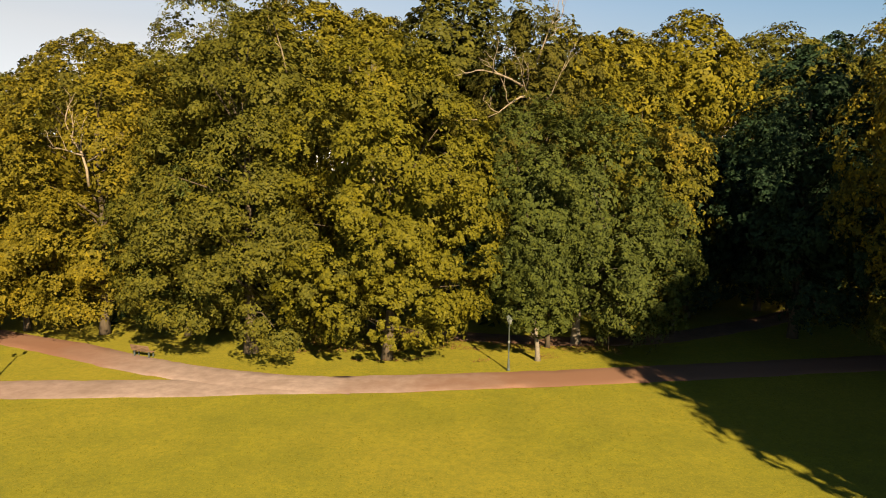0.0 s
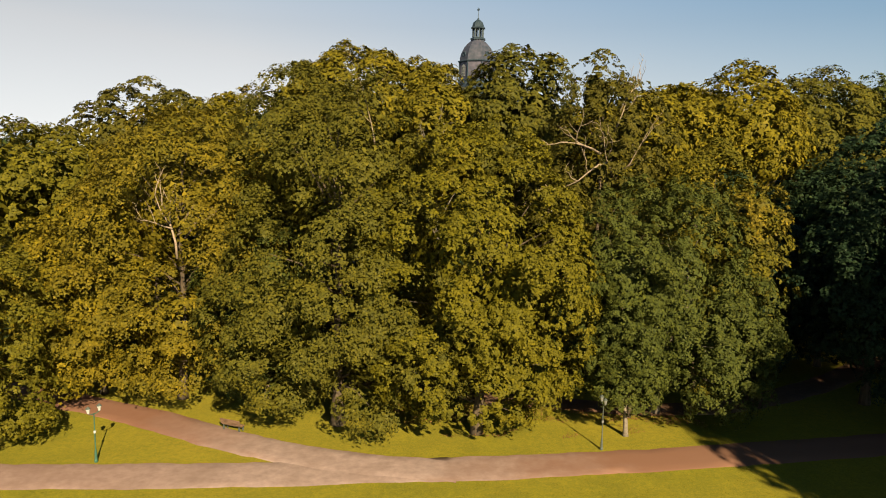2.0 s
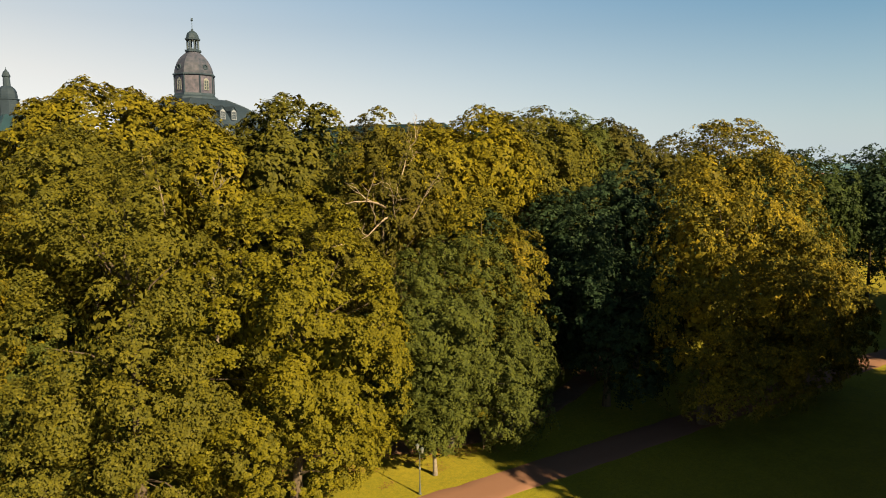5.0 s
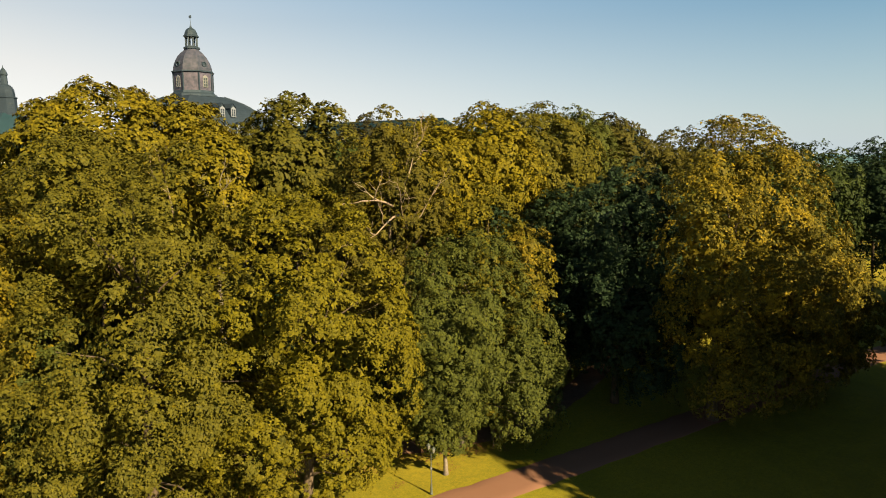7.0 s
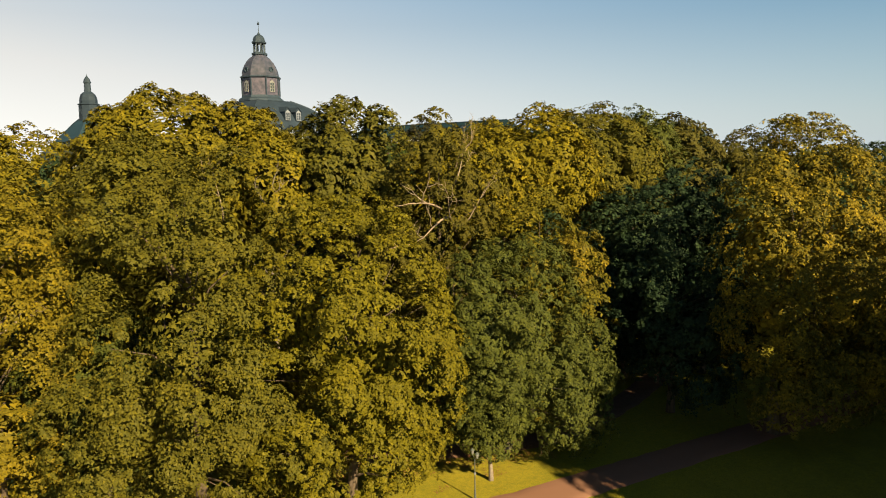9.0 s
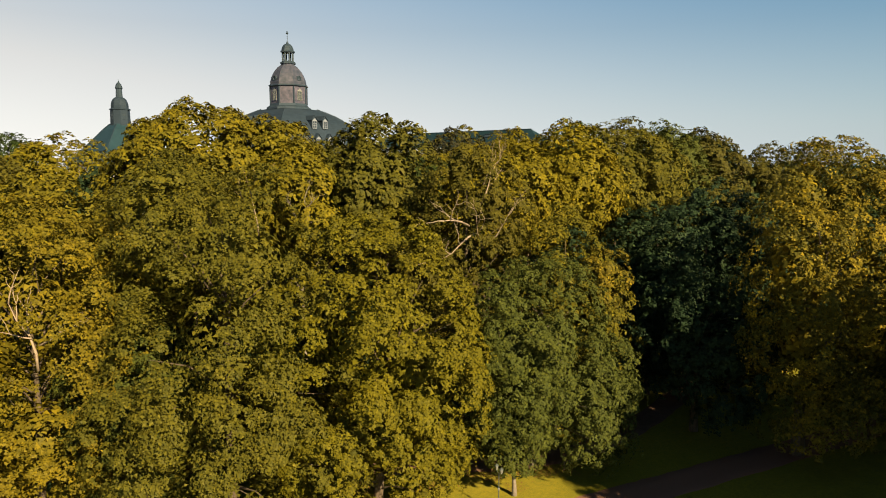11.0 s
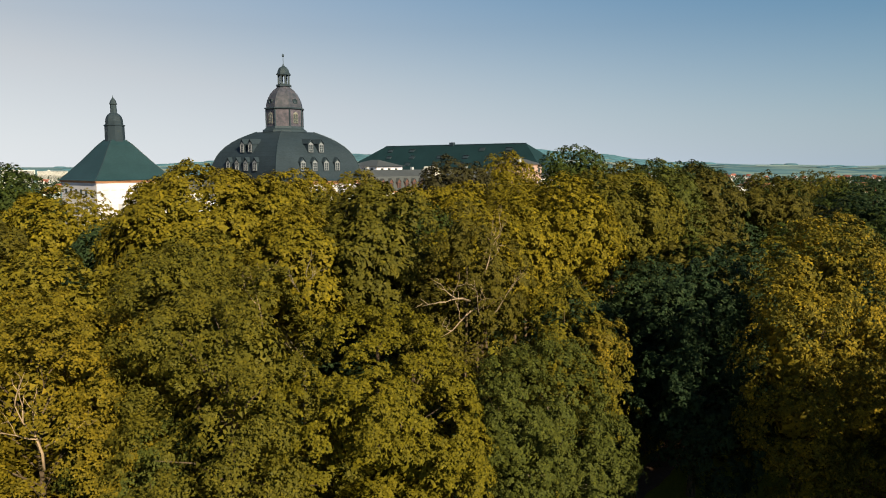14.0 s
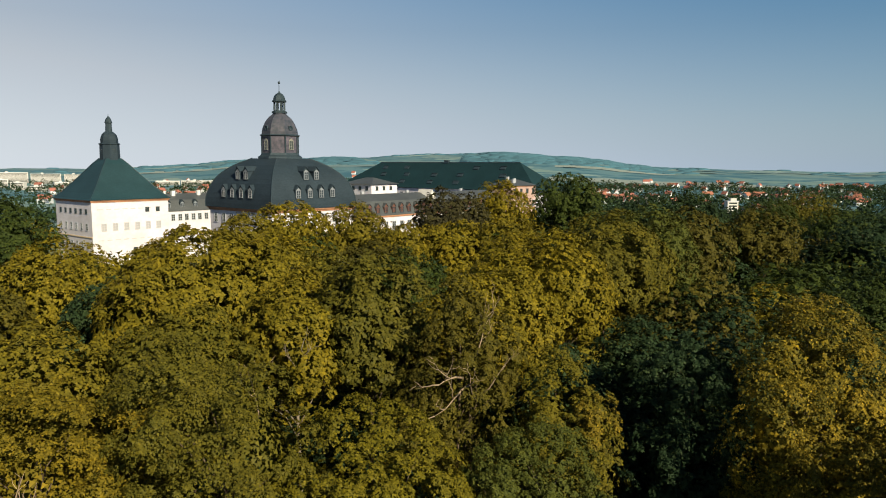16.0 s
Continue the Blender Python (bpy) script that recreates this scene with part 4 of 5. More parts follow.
def dead_branches(parent, seed, forks, mat=None):
    """Bleached bare limbs that fork twice: start, direction, length and thickness of each."""
    rng = rng_of(seed)

    def fork(p, d, length, r, depth, out):
        pts, rad = [p], [r]
        q, v = Vector(p), Vector(d).normalized()
        for i in range(4):
            v = (v + Vector((rng.normal() * 0.22, rng.normal() * 0.22, rng.normal() * 0.18 + 0.05))).normalized()
            q = q + v * length / 4
            pts.append(tuple(q))
            rad.append(r * (1 - 0.2 * (i + 1)))
            if depth and i > 0:
                side = Vector((rng.normal(), rng.normal(), rng.normal() * 0.6 + 0.3)).normalized()
                fork(tuple(q), (v * 0.8 + side * 0.8), length * (0.55 - 0.05 * i), r * 0.5, depth - 1, out)
        out.append(tube(pts, [0.85 * v for v in rad], 5))
    for start, way, length, r in forks:
        out = []
        fork(start, way, length, r, 2, out)
        part("dead_branch", (*join(*out), True), mat or DEAD_WOOD, parent, "bleached leafless branch")


dead_branches(dead, 77, (((1.2, -3.8, 21.0), (0.8, -0.6, 0.4), 4.4, 0.10), ((0.4, -4.4, 20.5), (-0.6, -0.6, 0.5), 4.6, 0.11), ((-0.6, -3.2, 22.6), (-0.9, -0.6, 0.24), 5.6, 0.17), ((0.2, -3.0, 21.8), (-0.75, -0.7, -0.12), 5.2, 0.15), ((0.6, -3.0, 24.5), (0.4, -0.4, 0.9), 4.4, 0.11), ((1.4, -1.8, 26.5), (0.1, -0.1, 1), 4.0, 0.09)))
dead_branches(golden_maple, 78, (((1.5, -4.8, 13.5), (0.15, -0.25, 1), 5.5, 0.16), ((1.8, -5.4, 15.5), (0.9, -0.3, 0.6), 3.5, 0.09), ((1.4, -5.2, 16.0), (-0.8, -0.3, 0.7), 3.2, 0.08)))
dead_branches(hornbeam, 79, (((2.5, 3.0, 22.5), (-0.2, -0.6, 1), 5.0, 0.10),))

# ---- trees of the wood behind ----
def mid_tree(name, x, y, top, r, leaf, seed, label, count=13000, bark=None, gap=1.0, depth=0.62, core=0.18, length=0.40, puff=1.7, per=10):
    z = rise(x, y)
    far = 1.0 if y < 118 else 1.2
    h = top - z
    rz = h * depth / 2
    c = h - rz * 0.98
    rng = rng_of(seed)
    lobes = [(0, 0, c, r, r, rz)]
    for i in range(3):
        a = seed + 2.1 * i
        lobes.append((0.5 * r * math.cos(a), 0.5 * r * math.sin(a), c + rz * (0.02 + 0.26 * rng.random()), r * 0.62, r * 0.62, rz * 0.66))
    return tree(name, x, y, z, lobes, leaf, puff, int(1.45 * count * (1.0 if y < 118 else 1.15)), length * far, length * far * 0.76, 0.38, seed, label, limbs=12, bark=bark, gap=1.25 * gap, reach=(0.84, 0.99), rise_up=0.38, per=per, core=core, spray=0.34, flat=0.85, droop=0.2, gloss=0.18, dome=0.6, body=0.52, shell=0.6, low=-0.3 if depth < 0.8 else -0.75)


mid_tree("maple_tree", 0.3, 78.5, 32.8, 5.6, "hornbeam", 31, "tall olive-green maple with an airy upper crown", 13000, gap=1.25)
slim = mid_tree("birch_tree", -8.0, 78, 30.5, 4.6, "lime", 32, "slim birch with pale forked trunk among maples", 9000, bark=PALE_BARK, gap=1.6)
dead_branches(slim, 80, (((0.0, -4.2, 20.5), (0.1, -0.2, 1), 5.0, 0.14), ((0.1, -4.4, 22.0), (0.7, -0.2, 0.9), 3.5, 0.09), ((0.0, -4.4, 22.0), (-0.7, -0.2, 0.8), 3.2, 0.09)), PALE_BARK)
tree("lime_tree", -16.8, 91.5, 0.6, [(-1.0, 0, 24.4, 9.2, 8.5, 9.7), (6.2, -1, 24.2, 6.6, 6.5, 8.2), (-5.6, -1.5, 23.2, 6.2, 6.2, 8.2), (-3, -5, 16, 8, 6, 9)], "lime", 1.75, 104000, 0.38, 0.30, 0.55, 33, "towering golden-green lime tree above the canopy", limbs=18, gap=1.0, reach=(0.88, 1.0), rise_up=0.38, per=10, core=0.16, spray=0.34, flat=0.9, droop=0.15, gloss=0.18, dome=0.6, body=0.58, shell=0.6)
mid_tree("lime_tree", 30.5, 90.5, 33.0, 7.0, "lime", 34, "tall yellow-green lime tree with rounded top")
mid_tree("oak_tree", 47.5, 106, 34.8, 9.0, "hornbeam", 35, "olive-green oak with broad rounded crown", 18000)
mid_tree("oak_tree", 62, 116, 35.4, 9.0, "grey", 36, "olive-green oak with broad rounded crown", 14000)
mid_tree("ash_tree", 74, 122, 34.5, 8.0, "brown", 37, "brownish ash tree at the wood's edge", 12000)
mid_tree("lime_tree", -38, 113, 32.0, 8.0, "lime", 38, "golden-green lime tree in the wood", 14000)
mid_tree("ash_tree", -44, 90, 30.6, 8.0, "brown", 39, "thin-leaved ash with a brownish crown", 13000, gap=1.3)
mid_tree("oak_tree", -28, 99, 28.5, 6.5, "dark", 40, "dark oak between lighter lime trees", 10000)
mid_tree("lime_tree", 2.0, 176, 33.6, 8.5, "lime", 41, "golden lime tree before the castle tower", 9000)
mid_tree("lime_tree", -9, 172, 31.0, 7.5, "lime", 42, "golden lime tree before the castle tower", 8000)
mid_tree("lime_tree", 17, 178, 33.4, 7.5, "lime", 43, "golden lime tree before the castle tower", 8000)
mid_tree("lime_tree", 23, 146, 30.5, 8.0, "lime", 71, "golden lime tree in the wood before the castle", 9000)
mid_tree("lime_tree", 33, 141, 31.5, 7.5, "lime", 72, "golden lime tree in the wood before the castle", 9000)
mid_tree("lime_tree", 42, 137, 32.5, 7.0, "lime", 73, "golden lime tree in the wood before the castle", 9000)
mid_tree("ash_tree", 12, 128, 28.5, 7.5, "brown", 74, "brownish ash tree in the wood", 9000)
mid_tree("lime_tree", -6, 122, 30.5, 7.5, "lime", 75, "golden-green lime tree in the wood", 10000)
mid_tree("lime_tree", -2, 101, 30.5, 7.0, "hornbeam", 76, "olive lime tree in the wood", 11000)
mid_tree("oak_tree", 11, 103, 29.5, 7.5, "green", 77, "green oak in the wood", 11000)
mid_tree("lime_tree", 34, 112, 31.5, 7.0, "lime", 78, "golden-green lime tree in the wood", 11000)
mid_tree("oak_tree", 80, 142, 35.3, 9.5, "dark", 79, "dark green oak with broad rounded crown", 9000)
mid_tree("copper_beech_tree", 40.5, 178, 37.0, 7.0, "purple", 44, "dark copper beech before the castle wing", 8000)
mid_tree("copper_beech_tree", 50.5, 186, 35.0, 5.5, "purple", 45, "dark copper beech before the castle wing", 6000)
mid_tree("lime_tree", 66, 197, 38.6, 7.6, "lime", 46, "yellow lime tree before the pink pavilion", 8000)
mid_tree("oak_tree", 90, 202, 40.6, 10.0, "green", 47, "tall olive-green oak beside the castle", 11000)
mid_tree("oak_tree", -63, 188, 35.0, 7.5, "green", 94, "tall green oak beside the castle", 9000)
mid_tree("oak_tree", -78, 184, 34.5, 8.0, "hornbeam", 95, "olive oak beside the castle", 8000)
mid_tree("oak_tree", 99, 154, 34.8, 9.5, "dark", 48, "dark green oak with broad rounded crown", 11000)
mid_tree("oak_tree", 109, 170, 35.6, 10.0, "green", 101, "green oak with broad rounded crown", 8000)
mid_tree("ash_tree", 112, 143, 32.6, 9.0, "brown", 102, "brownish ash tree in the wood", 8000)
mid_tree("elm_tree", 152, 147, 29.8, 10.0, "dark", 103, "dark green elm in the wood", 8000)
mid_tree("oak_tree", 187, 190, 29.0, 12.0, "green", 104, "green oak with broad rounded crown", 8000)
mid_tree("lime_tree", 207, 243, 29.4, 12.0, "green", 105, "green lime tree at the wood's far edge", 6500)
mid_tree("lime_tree", 228, 246, 32.0, 13.0, "hornbeam", 106, "olive lime tree at the wood's far edge", 6500)
# dark trees added here stand in for the gap's deep shade
mid_tree("yew_tree", 25, 71, 13.0, 5.5, "dark", 98, "low dark tree added for the deep shade in the wood's gap", 7000, depth=0.95)
mid_tree("yew_tree", 34, 75, 15.0, 6.0, "dark", 99, "low dark tree added for the deep shade in the wood's gap", 7000, depth=0.95)
mid_tree("yew_tree", 44, 73, 14.0, 6.0, "dark", 100, "low dark tree added for the deep shade in the wood's gap", 7000, depth=0.95)
mid_tree("oak_tree", 26, 79, 19.5, 6.5, "dark", 49, "shaded dark oak in the gap of the wood", 12000, depth=0.85)
mid_tree("oak_tree", 39, 82, 22.0, 7.0, "dark", 50, "shaded dark oak in the gap of the wood", 12000, depth=0.85)
mid_tree("oak_tree", 68, 79, 20.0, 7.0, "dark", 91, "dark green oak beyond the park path", 9000, depth=0.88)
mid_tree("oak_tree", 81, 86, 25.0, 8.0, "green", 92, "green oak beyond the park path", 9000, depth=0.97)
mid_tree("oak_tree", 96, 92, 27.6, 8.0, "green", 93, "green oak beyond the park path", 15000, depth=0.97)
mid_tree("oak_tree", 114, 91, 29.2, 8.0, "dark", 96, "dark green oak beyond the park path", 15000, depth=0.97)
mid_tree("oak_tree", 125, 94, 28.5, 8.0, "green", 97, "green oak beyond the park path", 14000, depth=0.97)
mid_tree("lime_tree", 13, 80, 29.5, 6.0, "lime", 51, "golden-green lime tree in the wood", 11000)
mid_tree("lime_tree", 19, 84, 30.0, 6.0, "lime", 52, "golden-green lime tree in the wood", 11000)
mid_tree("lime_tree", 24, 93, 31.0, 6.5, "lime", 53, "golden-green lime tree in the wood", 11000)
mid_tree("lime_tree", -33, 78, 27.0, 6.5, "lime", 54, "golden-green lime tree in the wood", 11000)
mid_tree("lime_tree", -52, 76, 24.5, 7.5, "hornbeam", 55, "olive lime tree in the wood", 11000)
mid_tree("lime_tree", -19, 74, 28.0, 6.0, "hornbeam", 56, "olive lime tree in the wood", 11000)
mid_tree("lime_tree", -62, 66, 20.0, 7.5, "lime", 57, "golden lime tree in the wood", 10000, depth=0.85)
# tall trees along the lawn's side, out of view, that cast its shadow edge
for x, y, tip, seed in ((32.2, 15, 30, 60), (38.0, 23, 33, 61)):
    tree("lime_tree", x, y, 0, [(0, 0, 0.37 * tip, 7.3, 7, 8.5), (0.3, 0, 0.60 * tip, 5.7, 5.8, 8), (0.5, 0, 0.83 * tip, 3.8, 4, 0.17 * tip)], "green", 2.0, 11000, 0.8, 0.62, 0.45, seed, "unseen tall green lime tree placed to shade the lawn",
         per=5, core=0.5, spray=0.40, flat=0.9, droop=0.2, body=0.62, shell=0.5, inner_size=1.7, reach=(0.74, 0.88))
# unseen trees, many added only to block skylight and sun from the lawn
for i, (x, y, top, r) in enumerate(((46, 25, 30, 8), (56, 26, 24.5, 8), (66, 30, 23, 7), (72, 34, 21, 7), (92, 44, 28, 8), (104, 42, 30, 8), (44, 6, 33, 8), (60, 10, 33, 8), (78, 15, 32, 8), (52, -8, 33, 8), (68, -6, 33, 8), (88, -2, 32, 8), (104, 20, 31, 8), (118, 30, 30, 9), (60, -26, 33, 9), (84, -24, 32, 9), (128, 58, 24, 8), (112, 66, 22, 7))):
    mid_tree("lime_tree", x, y, top, r, "green", 62 + i, "unseen tall green lime tree placed to shade the lawn", 3600, depth=0.92, core=0.35, length=1.05, puff=2.3, per=4)

# wood filled with repeats of a few kinds
SPOTS = [(o.matrix_basis.translation.x, o.matrix_basis.translation.y) for o in scene.objects if o.name.split(".")[0].endswith("_tree")]


def pattern_tree(name, leaf, seed, count, length, x, y, label, per, spray, lower=True, wide=1.0):
    lobes = [(0, 0, 18, 5.6, 5.6, 9.2), (2.4, 1.2, 14, 4.2, 4.2, 6.5), (-2.0, 2.2, 15, 4.0, 4.0, 6.5), (0.3, -2.6, 14, 4.2, 4.0, 6.5), (0, 0, 6.5, 4.4, 4.4, 5.0)][:5 if lower else 4]
    lobes = [(wide * a, wide * b, c, wide * d, wide * e, f) for a, b, c, d, e, f in lobes]
    return tree(name, x, y, rise(x, y), lobes, leaf, 1.6 + 0.5 * (wide - 1), count, length, length * 0.75, 0.33, seed, label, limbs=5, low=-0.6 if lower else -0.3, group="trees of the wood", per=per, spray=spray, gloss=0.18, dome=0.6, body=0.46, flat=0.85, droop=0.2, gap=1.25, reach=(0.84, 1.0), core=0.12, shell=0.6, rise_up=0.4)


KINDS = [("lime_tree", "lime", "golden-green lime tree in the park wood"), ("oak_tree", "dark", "dark green oak in the park wood"), ("ash_tree", "brown", "brownish ash tree in the park wood"), ("elm_tree", "green", "green elm in the park wood"), ("hornbeam_tree", "hornbeam", "olive hornbeam in the park wood")]
NEAR_KIND = [pattern_tree(nm, lf, 80 + i, 6400, 0.50, -75 - 9 * i, 84 + 5 * i, lb, 6, 0.30) for i, (nm, lf, lb) in enumerate(KINDS)]
FAR_KIND = [pattern_tree(nm, lf, 90 + i, 2700, 0.64, -118 - 11 * i, 196 + 9 * i, lb, 5, 0.36, False) for i, (nm, lf, lb) in enumerate(KINDS)]

BROAD_NEAR = [pattern_tree(nm, lf, 100 + i, 7000, 0.58, -86 - 9 * i, 112 + 5 * i, lb, 7, 0.30, False, 1.55) for i, (nm, lf, lb) in enumerate(KINDS)]
BROAD_FAR = [pattern_tree(nm, lf, 110 + i, 3200, 0.80, -128 - 11 * i, 226 + 9 * i, lb, 5, 0.34, False, 1.55) for i, (nm, lf, lb) in enumerate(KINDS)]


def canopy_top(x, y):
    """How high the wood's canopy stands over its ground."""
    if y > 118:
        bands = ((-70, 19), (-12, 11.0), (26, 24), (58, 22), (84, 24), (115, 22), (9999, 20.5))
        return next(v for lim, v in bands if x < lim)
    return 17.0 if x < -42 else 16.5 if x < 22 else 24.0


def in_castle(x, y, pad):
    p = CASTLE.inverted() @ Vector((x, y, 0))
    return -18 - pad < p.x < 152 + pad and -17 - pad < p.y < 131 + pad


wood = rng_of(5)
step = 10.2
for iy in range(0, 24):
    for ix in range(-20, 26):
        x, y = ix * step + (iy % 2) * step / 2 + wood.normal() * 1.4, 69 + iy * step * 0.9 + wood.normal() * 1.4
        pick, spin, size = wood.random(), wood.random() * 360, wood.normal()
        if math.hypot(x + 10, y) > (270 if x > 45 else 172) or abs(math.degrees(math.atan2(x + 15, y)) - 14) > 47 or in_castle(x, y, 6):
            continue
        if y < 74 and 18 < x < 60 or abs(y - 62 - 0.19 * (x - 72)) < 9 and x > 52 or (x > 62 and y < 84) or (x > 100 and y < 112):
            continue
        if min((x - a) ** 2 + (y - b) ** 2 for a, b in SPOTS) < (81 if y < 128 else 40):
            continue
        kinds = NEAR_KIND if math.hypot(x + 10, y) < 105 else FAR_KIND
        if x > 30 and y > 84:
            # the eastern wood: fewer, broader crowns
            if (ix + iy) % 2:
                continue
            kinds = BROAD_NEAR if math.hypot(x + 10, y) < 150 else BROAD_FAR
        lean = (0.30, 0.62, 0.70, 0.86) if y < 128 and x < 30 else (0.5, 0.65, 0.78, 0.9) if x < 30 else (0.03, 0.46, 0.56, 0.92)
        k = next((i for i, lim in enumerate(lean) if pick < lim), 4)
        src = kinds[k]
        s = (canopy_top(x, y) - 1 + 2.8 * size) / 27.2
        ob = copy_thing(src, pose(x, y, rise(x, y), 0, 0, spin))
        ob.scale = (max(0.8, s) * (1.12 + 0.10 * math.sin(ix * 3.7)), max(0.8, s) * 1.12, s)


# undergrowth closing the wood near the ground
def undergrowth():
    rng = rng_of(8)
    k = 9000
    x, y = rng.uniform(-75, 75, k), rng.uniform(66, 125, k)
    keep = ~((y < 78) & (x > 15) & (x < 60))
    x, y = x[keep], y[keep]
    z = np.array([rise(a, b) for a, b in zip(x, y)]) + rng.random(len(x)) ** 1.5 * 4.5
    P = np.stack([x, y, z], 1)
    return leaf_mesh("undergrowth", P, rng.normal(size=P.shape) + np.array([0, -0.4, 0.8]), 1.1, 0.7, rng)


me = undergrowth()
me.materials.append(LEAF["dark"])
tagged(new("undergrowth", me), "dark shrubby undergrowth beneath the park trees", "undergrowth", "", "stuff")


# ---- lawn tufts ----
def tufts():
    rng = rng_of(9)
    k = 16000
    x, y = rng.uniform(-48, 34, k), 27 + 33 * rng.random(k)
    mid = np.interp(x, [-110, -36, -22, -6, 5, 13, 40], [44.5, 46.3, 46.9, 48.3, 49.7, 51, 56])
    clump = np.array([noise.noise(Vector((a * 0.25, b * 0.25, 0))) for a, b in zip(x, y)])
    keep = (np.abs(y - mid) > 2.2) & (clump > -0.15) & ~((x < -13) & (y > 48.5))
    P = np.stack([x, y, np.full(k, 0.05)], 1)[keep]
    P = np.repeat(P, 2, 0) + rng.normal(size=(2 * len(P), 3)) * np.array([0.06, 0.06, 0.01])
    N = rng.normal(size=P.shape) * np.array([0.6, 0.6, 0.25]) + np.array([0, -0.5, 0.9])
    return leaf_mesh("grass_tufts", P, N, 0.065, 0.035, rng)


me = tufts()
me.materials.append(GRASS)
tagged(new("grass_tufts", me), "short uneven tufts in the sunlit lawn", "grass", "", "stuff")


def fallen_leaves():
    rng = rng_of(19)
    k = 7000
    x, y = rng.uniform(-12, 15, k), rng.uniform(53.8, 62.0, k)
    keep = np.array([noise.noise(Vector((a * 0.3, b * 0.45, 4.0))) for a, b in zip(x, y)]) > -0.05 + 0.35 * (y < 56.5)
    P = np.stack([x, y, 0.12 + 0.03 * rng.random(k)], 1)[keep]
    return leaf_mesh("fallen_leaves", P, rng.normal(size=P.shape) * 0.35 + np.array([0, 0, 1.0]), 0.12, 0.09, rng)


me = fallen_leaves()
me.materials.append(simple("dry_leaves", (0.11, 0.050, 0.022), (0.20, 0.095, 0.038), 3, 0.9, 0, 0, 0))
tagged(new("fallen_leaves", me), "dry reddish-brown leaves on the grass below the trees", "leaves", "", "stuff")


# ---- town, far woods and hills ----
def house_meshes(w, d, h, r):
    body = mesh_of("wall", *box(-w / 2, w / 2, -d / 2, d / 2, -3, h))
    gable = mesh_of("gable", *([(-w / 2, -d / 2, h), (-w / 2, d / 2, h), (-w / 2, 0, h + r), (w / 2, -d / 2, h), (w / 2, d / 2, h), (w / 2, 0, h + r)], [(0, 2, 1), (3, 4, 5), (0, 1, 4, 3), (0, 3, 5, 2), (1, 2, 5, 4)]))
    o = 0.5
    V = [(x, y, z) for x in (-w / 2 - o, w / 2 + o) for y, z in ((-d / 2 - o, h - 0.5), (0, h + r + 0.1), (d / 2 + o, h - 0.5), (-d / 2 - o, h - 0.1), (0, h + r + 0.5), (d / 2 + o, h - 0.1))]
    roof = mesh_of("roof", *(V, [(0, 1, 4, 3), (1, 2, 5, 4), (6, 9, 10, 7), (7, 10, 11, 8), (3, 4, 10, 9), (4, 5, 11, 10), (0, 6, 7, 1), (1, 7, 8, 2), (0, 3, 9, 6), (2, 8, 11, 5)]))
    stack = mesh_of("chimney", *box(w * 0.18, w * 0.18 + 0.9, 0.6, 1.5, h + 0.4 * r, h + r + 1.3))
    return body, gable, roof, stack


HOUSES = [house_meshes(13, 9.5, 6, 5.2), house_meshes(19, 10, 7, 5.5), house_meshes(10.5, 9, 7, 5.2)]


def house(x, y, turn, kind, roof, wall, label):
    body, gable, rf, stack = HOUSES[kind]
    t = thing("house", pose(x, y, rise(x, y), 0, 0, turn), label, "house", "houses of the town")
    for nm, me, mat in (("wall", body, wall), ("gable", gable, wall), ("roof", rf, roof), ("chimney", stack, roof)):
        ob = new(nm, me)
        if not me.materials:
            me.materials.append(mat)
        ob.parent = t
        ob.material_slots[0].link = "OBJECT"
        ob.material_slots[0].material = mat
    return t


town = rng_of(21)
count = 0
while count < 150:
    a, d = town.uniform(29, 53), 760 + 1500 * town.random() ** 1.3
    lx, ly = d * math.sin(radians(a)), d * math.cos(radians(a))
    row = math.sin(lx * 0.011) + math.sin(ly * 0.013 + 1)
    turn = round(town.random() * 3) * 45 + 20 + town.normal() * 6
    kind, tint = int(town.random() * 3), town.random()
    if row < -0.5 - 0.9 * (a > 38) or noise.noise(Vector((lx * 0.006, ly * 0.006, 7))) < (0.12 if d < 1100 else -0.1):
        continue
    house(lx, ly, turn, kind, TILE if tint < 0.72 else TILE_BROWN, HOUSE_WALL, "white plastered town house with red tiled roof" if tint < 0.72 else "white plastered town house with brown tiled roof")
    count += 1
count = 0
while count < 70:
    a, d = town.uniform(-14, 13), 1100 + 1400 * town.random()
    turn, kind = town.random() * 180, int(town.random() * 3)
    house(d * math.sin(radians(a)), d * math.cos(radians(a)), turn, kind, TILE, HOUSE_WALL, "white plastered town house with red tiled roof")
    count += 1


def field(name, b0, b1, d0, d1, tilt, mat, label):
    """A long strip of farmland lying on the slope: bearings in degrees, distances in metres."""
    V, F = [], []
    for i in range(25):
        a = radians(b0 + (b1 - b0) * i / 24)
        for j in range(5):
            w = math.sin(math.pi * min(1, max(0.12, i / 24))) ** 0.4
            d = d0 + tilt * i / 24 + (d1 - d0) * w * j / 4
            x, y = d * math.sin(a), d * math.cos(a)
            V.append((x, y, rise(x, y) + 1.5))
    F = [(5 * i + j, 5 * i + j + 1, 5 * i + j + 6, 5 * i + j + 5) for i in range(24) for j in range(4)]
    return solid(name, (V, F), mat, label, "field", smooth=True)


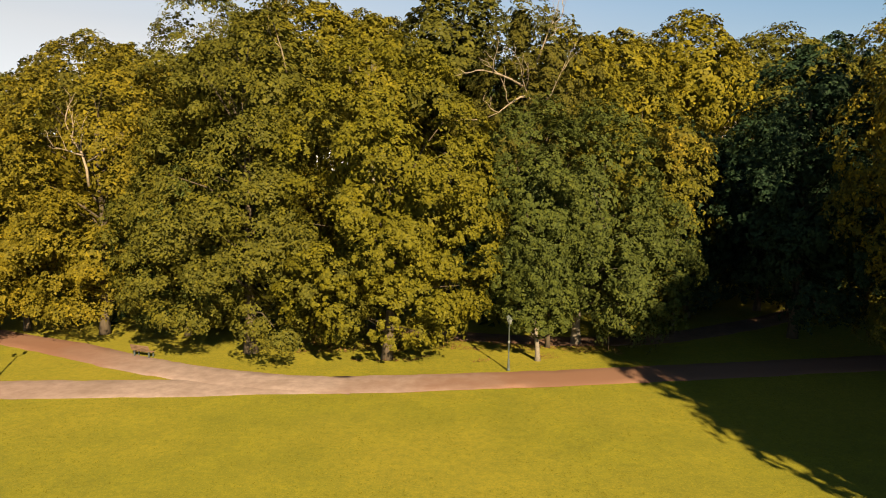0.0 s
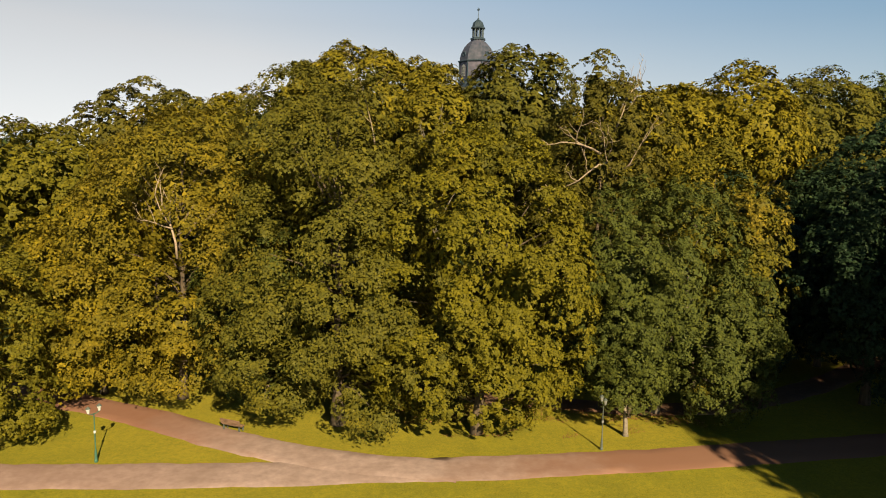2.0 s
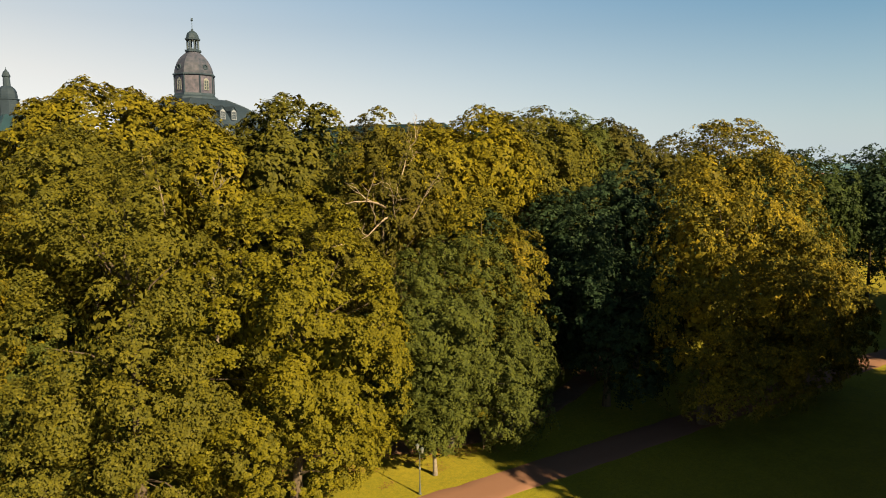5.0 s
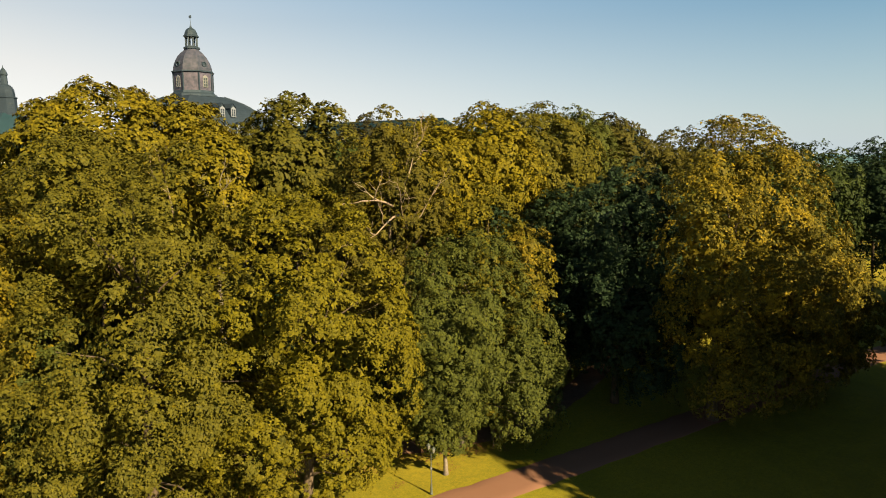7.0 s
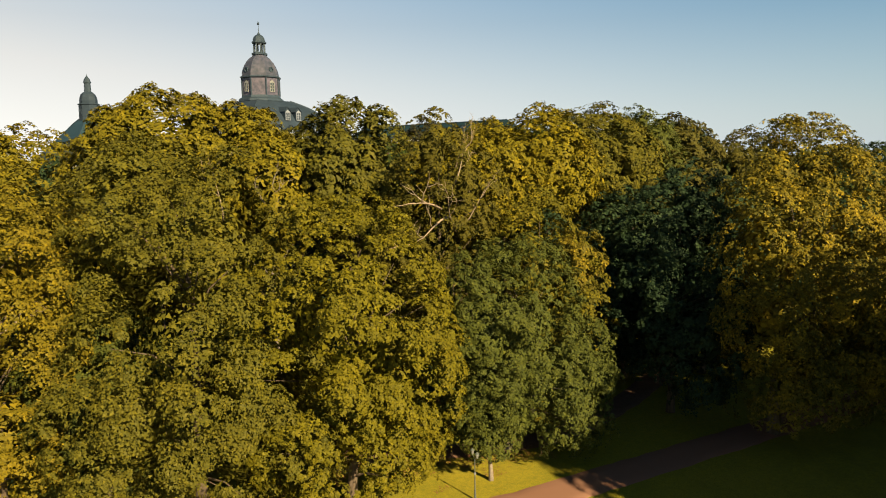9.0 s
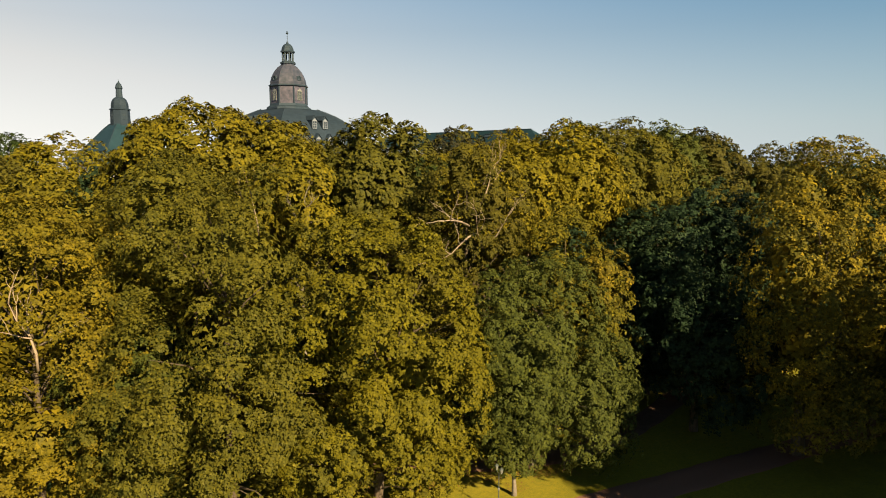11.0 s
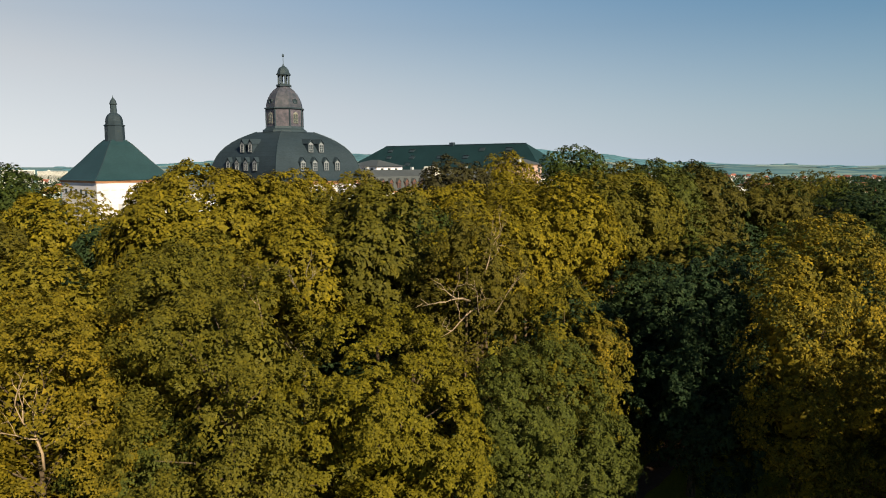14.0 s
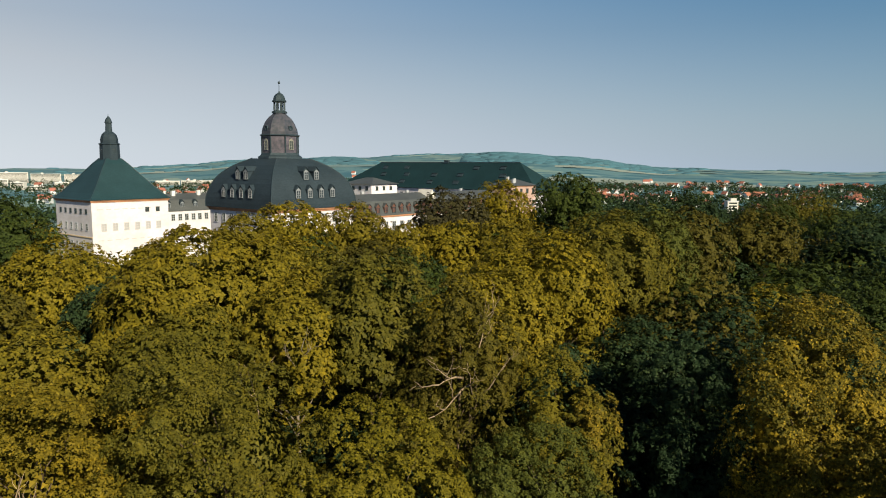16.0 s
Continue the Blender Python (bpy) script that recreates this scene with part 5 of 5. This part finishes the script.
# blue-grey distance haze is painted into both field colours
HAZED_STUBBLE = simple("hazed_stubble", (0.155, 0.215, 0.235), (0.205, 0.255, 0.27), 0.01, 1.0, 0, 0, 0)
HAZED_MEADOW = simple("hazed_meadow", (0.08, 0.15, 0.19), (0.11, 0.18, 0.22), 0.01, 1.0, 0, 0, 0)
field("field_1", 26, 44, 2150, 2420, -150, HAZED_STUBBLE, "long pale stubble field on the plain behind the town")
field("field_2", 26.5, 36, 2900, 3080, 60, HAZED_STUBBLE, "pale stubble field at the foot of the hill")
field("field_3", 29, 40, 3250, 3420, -60, HAZED_MEADOW, "hazy green meadow strip below the hills")
field("field_4", 8, 19, 2900, 3150, 120, HAZED_MEADOW, "hazy green meadow strip below the hills")
field("field_5", -9, 2, 2900, 3120, 160, HAZED_STUBBLE, "pale stubble field on the low western hill")
field("field_6", 36, 52, 3500, 3640, 0, HAZED_MEADOW, "hazy green meadow strip on the plain")


def apartment_block(x, y, turn, w, d, h, label):
    t = thing("apartment_block", pose(x, y, rise(x, y), 0, 0, turn), label, "apartment block", "apartment blocks")
    h *= 0.8
    part("wall", box(-w / 2, w / 2, -d / 2, d / 2, -3, h), CONCRETE, t)
    part("roof", box(-w / 2 - 0.4, w / 2 + 0.4, -d / 2 - 0.4, d / 2 + 0.4, h, h + 0.7), HOUSE_WALL, t)
    strip = mesh_of("window_band", *box(-w / 2 + 1.5, w / 2 - 1.5, -d / 2 - 0.08, -d / 2 + 0.02, 0, 1.5))
    for i in range(int(h / 3)):
        part("window_band", strip, PANE, t, at=pose(0, 0, 1.2 + 3.0 * i))
    part("stair_head", box(-w / 6, -w / 6 + 6, -3, 3, h + 0.7, h + 3.4), CONCRETE, t)
    return t


BLOCKS = "long pale concrete apartment block on the plain"
for a, d, w, hgt, turn in ((-11.5, 2150, 70, 34, 8), (-13.6, 2250, 80, 36, 8), (-9.6, 2250, 60, 30, 12), (-8.2, 2100, 46, 26, -8), (-15.6, 2200, 70, 30, 2), (-1.2, 1900, 90, 18, 5), (1.8, 1950, 80, 16, -4), (-3.5, 2000, 60, 14, 6), (-15.0, 1750, 34, 16, 20), (-13.2, 1800, 28, 20, -15), (-12.0, 1700, 40, 13, 5), (-10.6, 1850, 30, 18, 25), (-9.4, 1780, 36, 13, -10), (-14.2, 1950, 26, 24, 12), (-8.6, 1900, 30, 15, 8), (0.4, 1700, 50, 11, 10)):
    apartment_block(d * math.sin(radians(a)) - 15, d * math.cos(radians(a)), turn, w, 13, hgt, BLOCKS)
apartment_block(800 * math.sin(radians(40.0)) - 15, 800 * math.cos(radians(40.0)), -20, 11, 10, 27, "white concrete apartment tower among the town's trees")


def far_woods(seed, trees, near, far, leaf_size, per, side):
    """Crowns past the nearer trees, each a mound of leaf clumps."""
    rng = rng_of(seed)
    C, R = [], []
    while len(C) < trees:
        a, d = rng.uniform(-24, 60), math.sqrt(near ** 2 + (far ** 2 - near ** 2) * rng.random())
        x, y = d * math.sin(radians(a)) - 10, d * math.cos(radians(a))
        if in_castle(x, y, 7) or (d > 900 and noise.noise(Vector((x * 0.004, y * 0.004, 2))) < -0.15) or (x > 62 and y < 84) or (x > 100 and y < 112):
            trees -= 1
            continue
        if d > 800 and a < 16 and rng.random() < 0.6:
            trees -= 1
            continue
        if side < 0 and x > 35 or side > 0 and x < 35 and d < 600 or x > 45 and d < 262:
            trees -= 1
            continue
        h = canopy_top(x, y) * (0.92 + 0.16 * rng.random()) if d < 600 else 11 + 8 * rng.random()
        C.append((x, y, rise(x, y) + h))
        R.append(4.6 + 2.6 * rng.random())
    C, R = np.array(C), np.array(R)
    C2, R2 = np.repeat(C, per, 0), np.repeat(R, per)[:, None]
    q = rng.normal(size=C2.shape)
    q /= np.linalg.norm(q, axis=1, keepdims=True)
    q[:, 2] = np.where(q[:, 2] < -0.3, -q[:, 2], q[:, 2])
    tall = 1.35
    lump = 1 + 0.22 * np.sin(q[:, :1] * 7 + C2[:, :1]) * np.cos(q[:, 1:2] * 6 + C2[:, 1:2]) + 0.12 * np.sin(q[:, 2:] * 9 + C2[:, :1])
    P = C2 + q * R2 * np.array([1, 1, tall]) * lump * (0.85 + 0.18 * rng.random((len(q), 1)))
    P[:, 2] -= R2[:, 0] * tall
    N = q + rng.normal(size=q.shape) * 0.4 + np.array([0, 0, 0.3])
    return leaf_mesh("woods", P, N, leaf_size, leaf_size * 0.75, rng)


for nm, leaf, args, lb in (("golden_woods", "lime", (32, 700, 168, 330, 1.3, 190, -1), "golden-green crowns of the park wood"), ("green_woods", "green", (33, 500, 168, 420, 1.3, 150, 0), "green crowns of the park wood"),
                           ("dark_woods", "dark", (34, 1300, 168, 560, 1.45, 125, 1), "dark green crowns of the park wood"), ("town_trees", "dark", (35, 9000, 540, 2050, 3.2, 22, 0), "dark green trees between the houses of the town")):
    me = far_woods(*args)
    me.materials.append(LEAF[leaf])
    tagged(new(nm, me), lb, "woods", "", "stuff")


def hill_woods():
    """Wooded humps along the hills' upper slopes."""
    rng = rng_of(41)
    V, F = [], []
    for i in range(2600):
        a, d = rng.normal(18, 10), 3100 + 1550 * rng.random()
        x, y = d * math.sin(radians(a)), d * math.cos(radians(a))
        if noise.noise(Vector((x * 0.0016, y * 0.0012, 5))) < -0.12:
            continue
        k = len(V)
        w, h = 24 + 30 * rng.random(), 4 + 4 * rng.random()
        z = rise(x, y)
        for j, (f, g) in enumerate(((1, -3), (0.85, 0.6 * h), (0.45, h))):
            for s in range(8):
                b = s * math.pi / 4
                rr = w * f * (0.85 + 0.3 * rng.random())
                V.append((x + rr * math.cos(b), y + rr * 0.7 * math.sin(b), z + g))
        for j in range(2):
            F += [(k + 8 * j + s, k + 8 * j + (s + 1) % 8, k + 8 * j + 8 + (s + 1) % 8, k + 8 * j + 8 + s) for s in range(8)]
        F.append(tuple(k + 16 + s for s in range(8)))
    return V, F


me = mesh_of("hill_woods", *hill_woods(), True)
me.materials.append(HAZED_HILL_WOOD)
tagged(new("hill_woods", me), "forest on the distant hills with haze painted into its blue-green", "woods", "", "stuff")
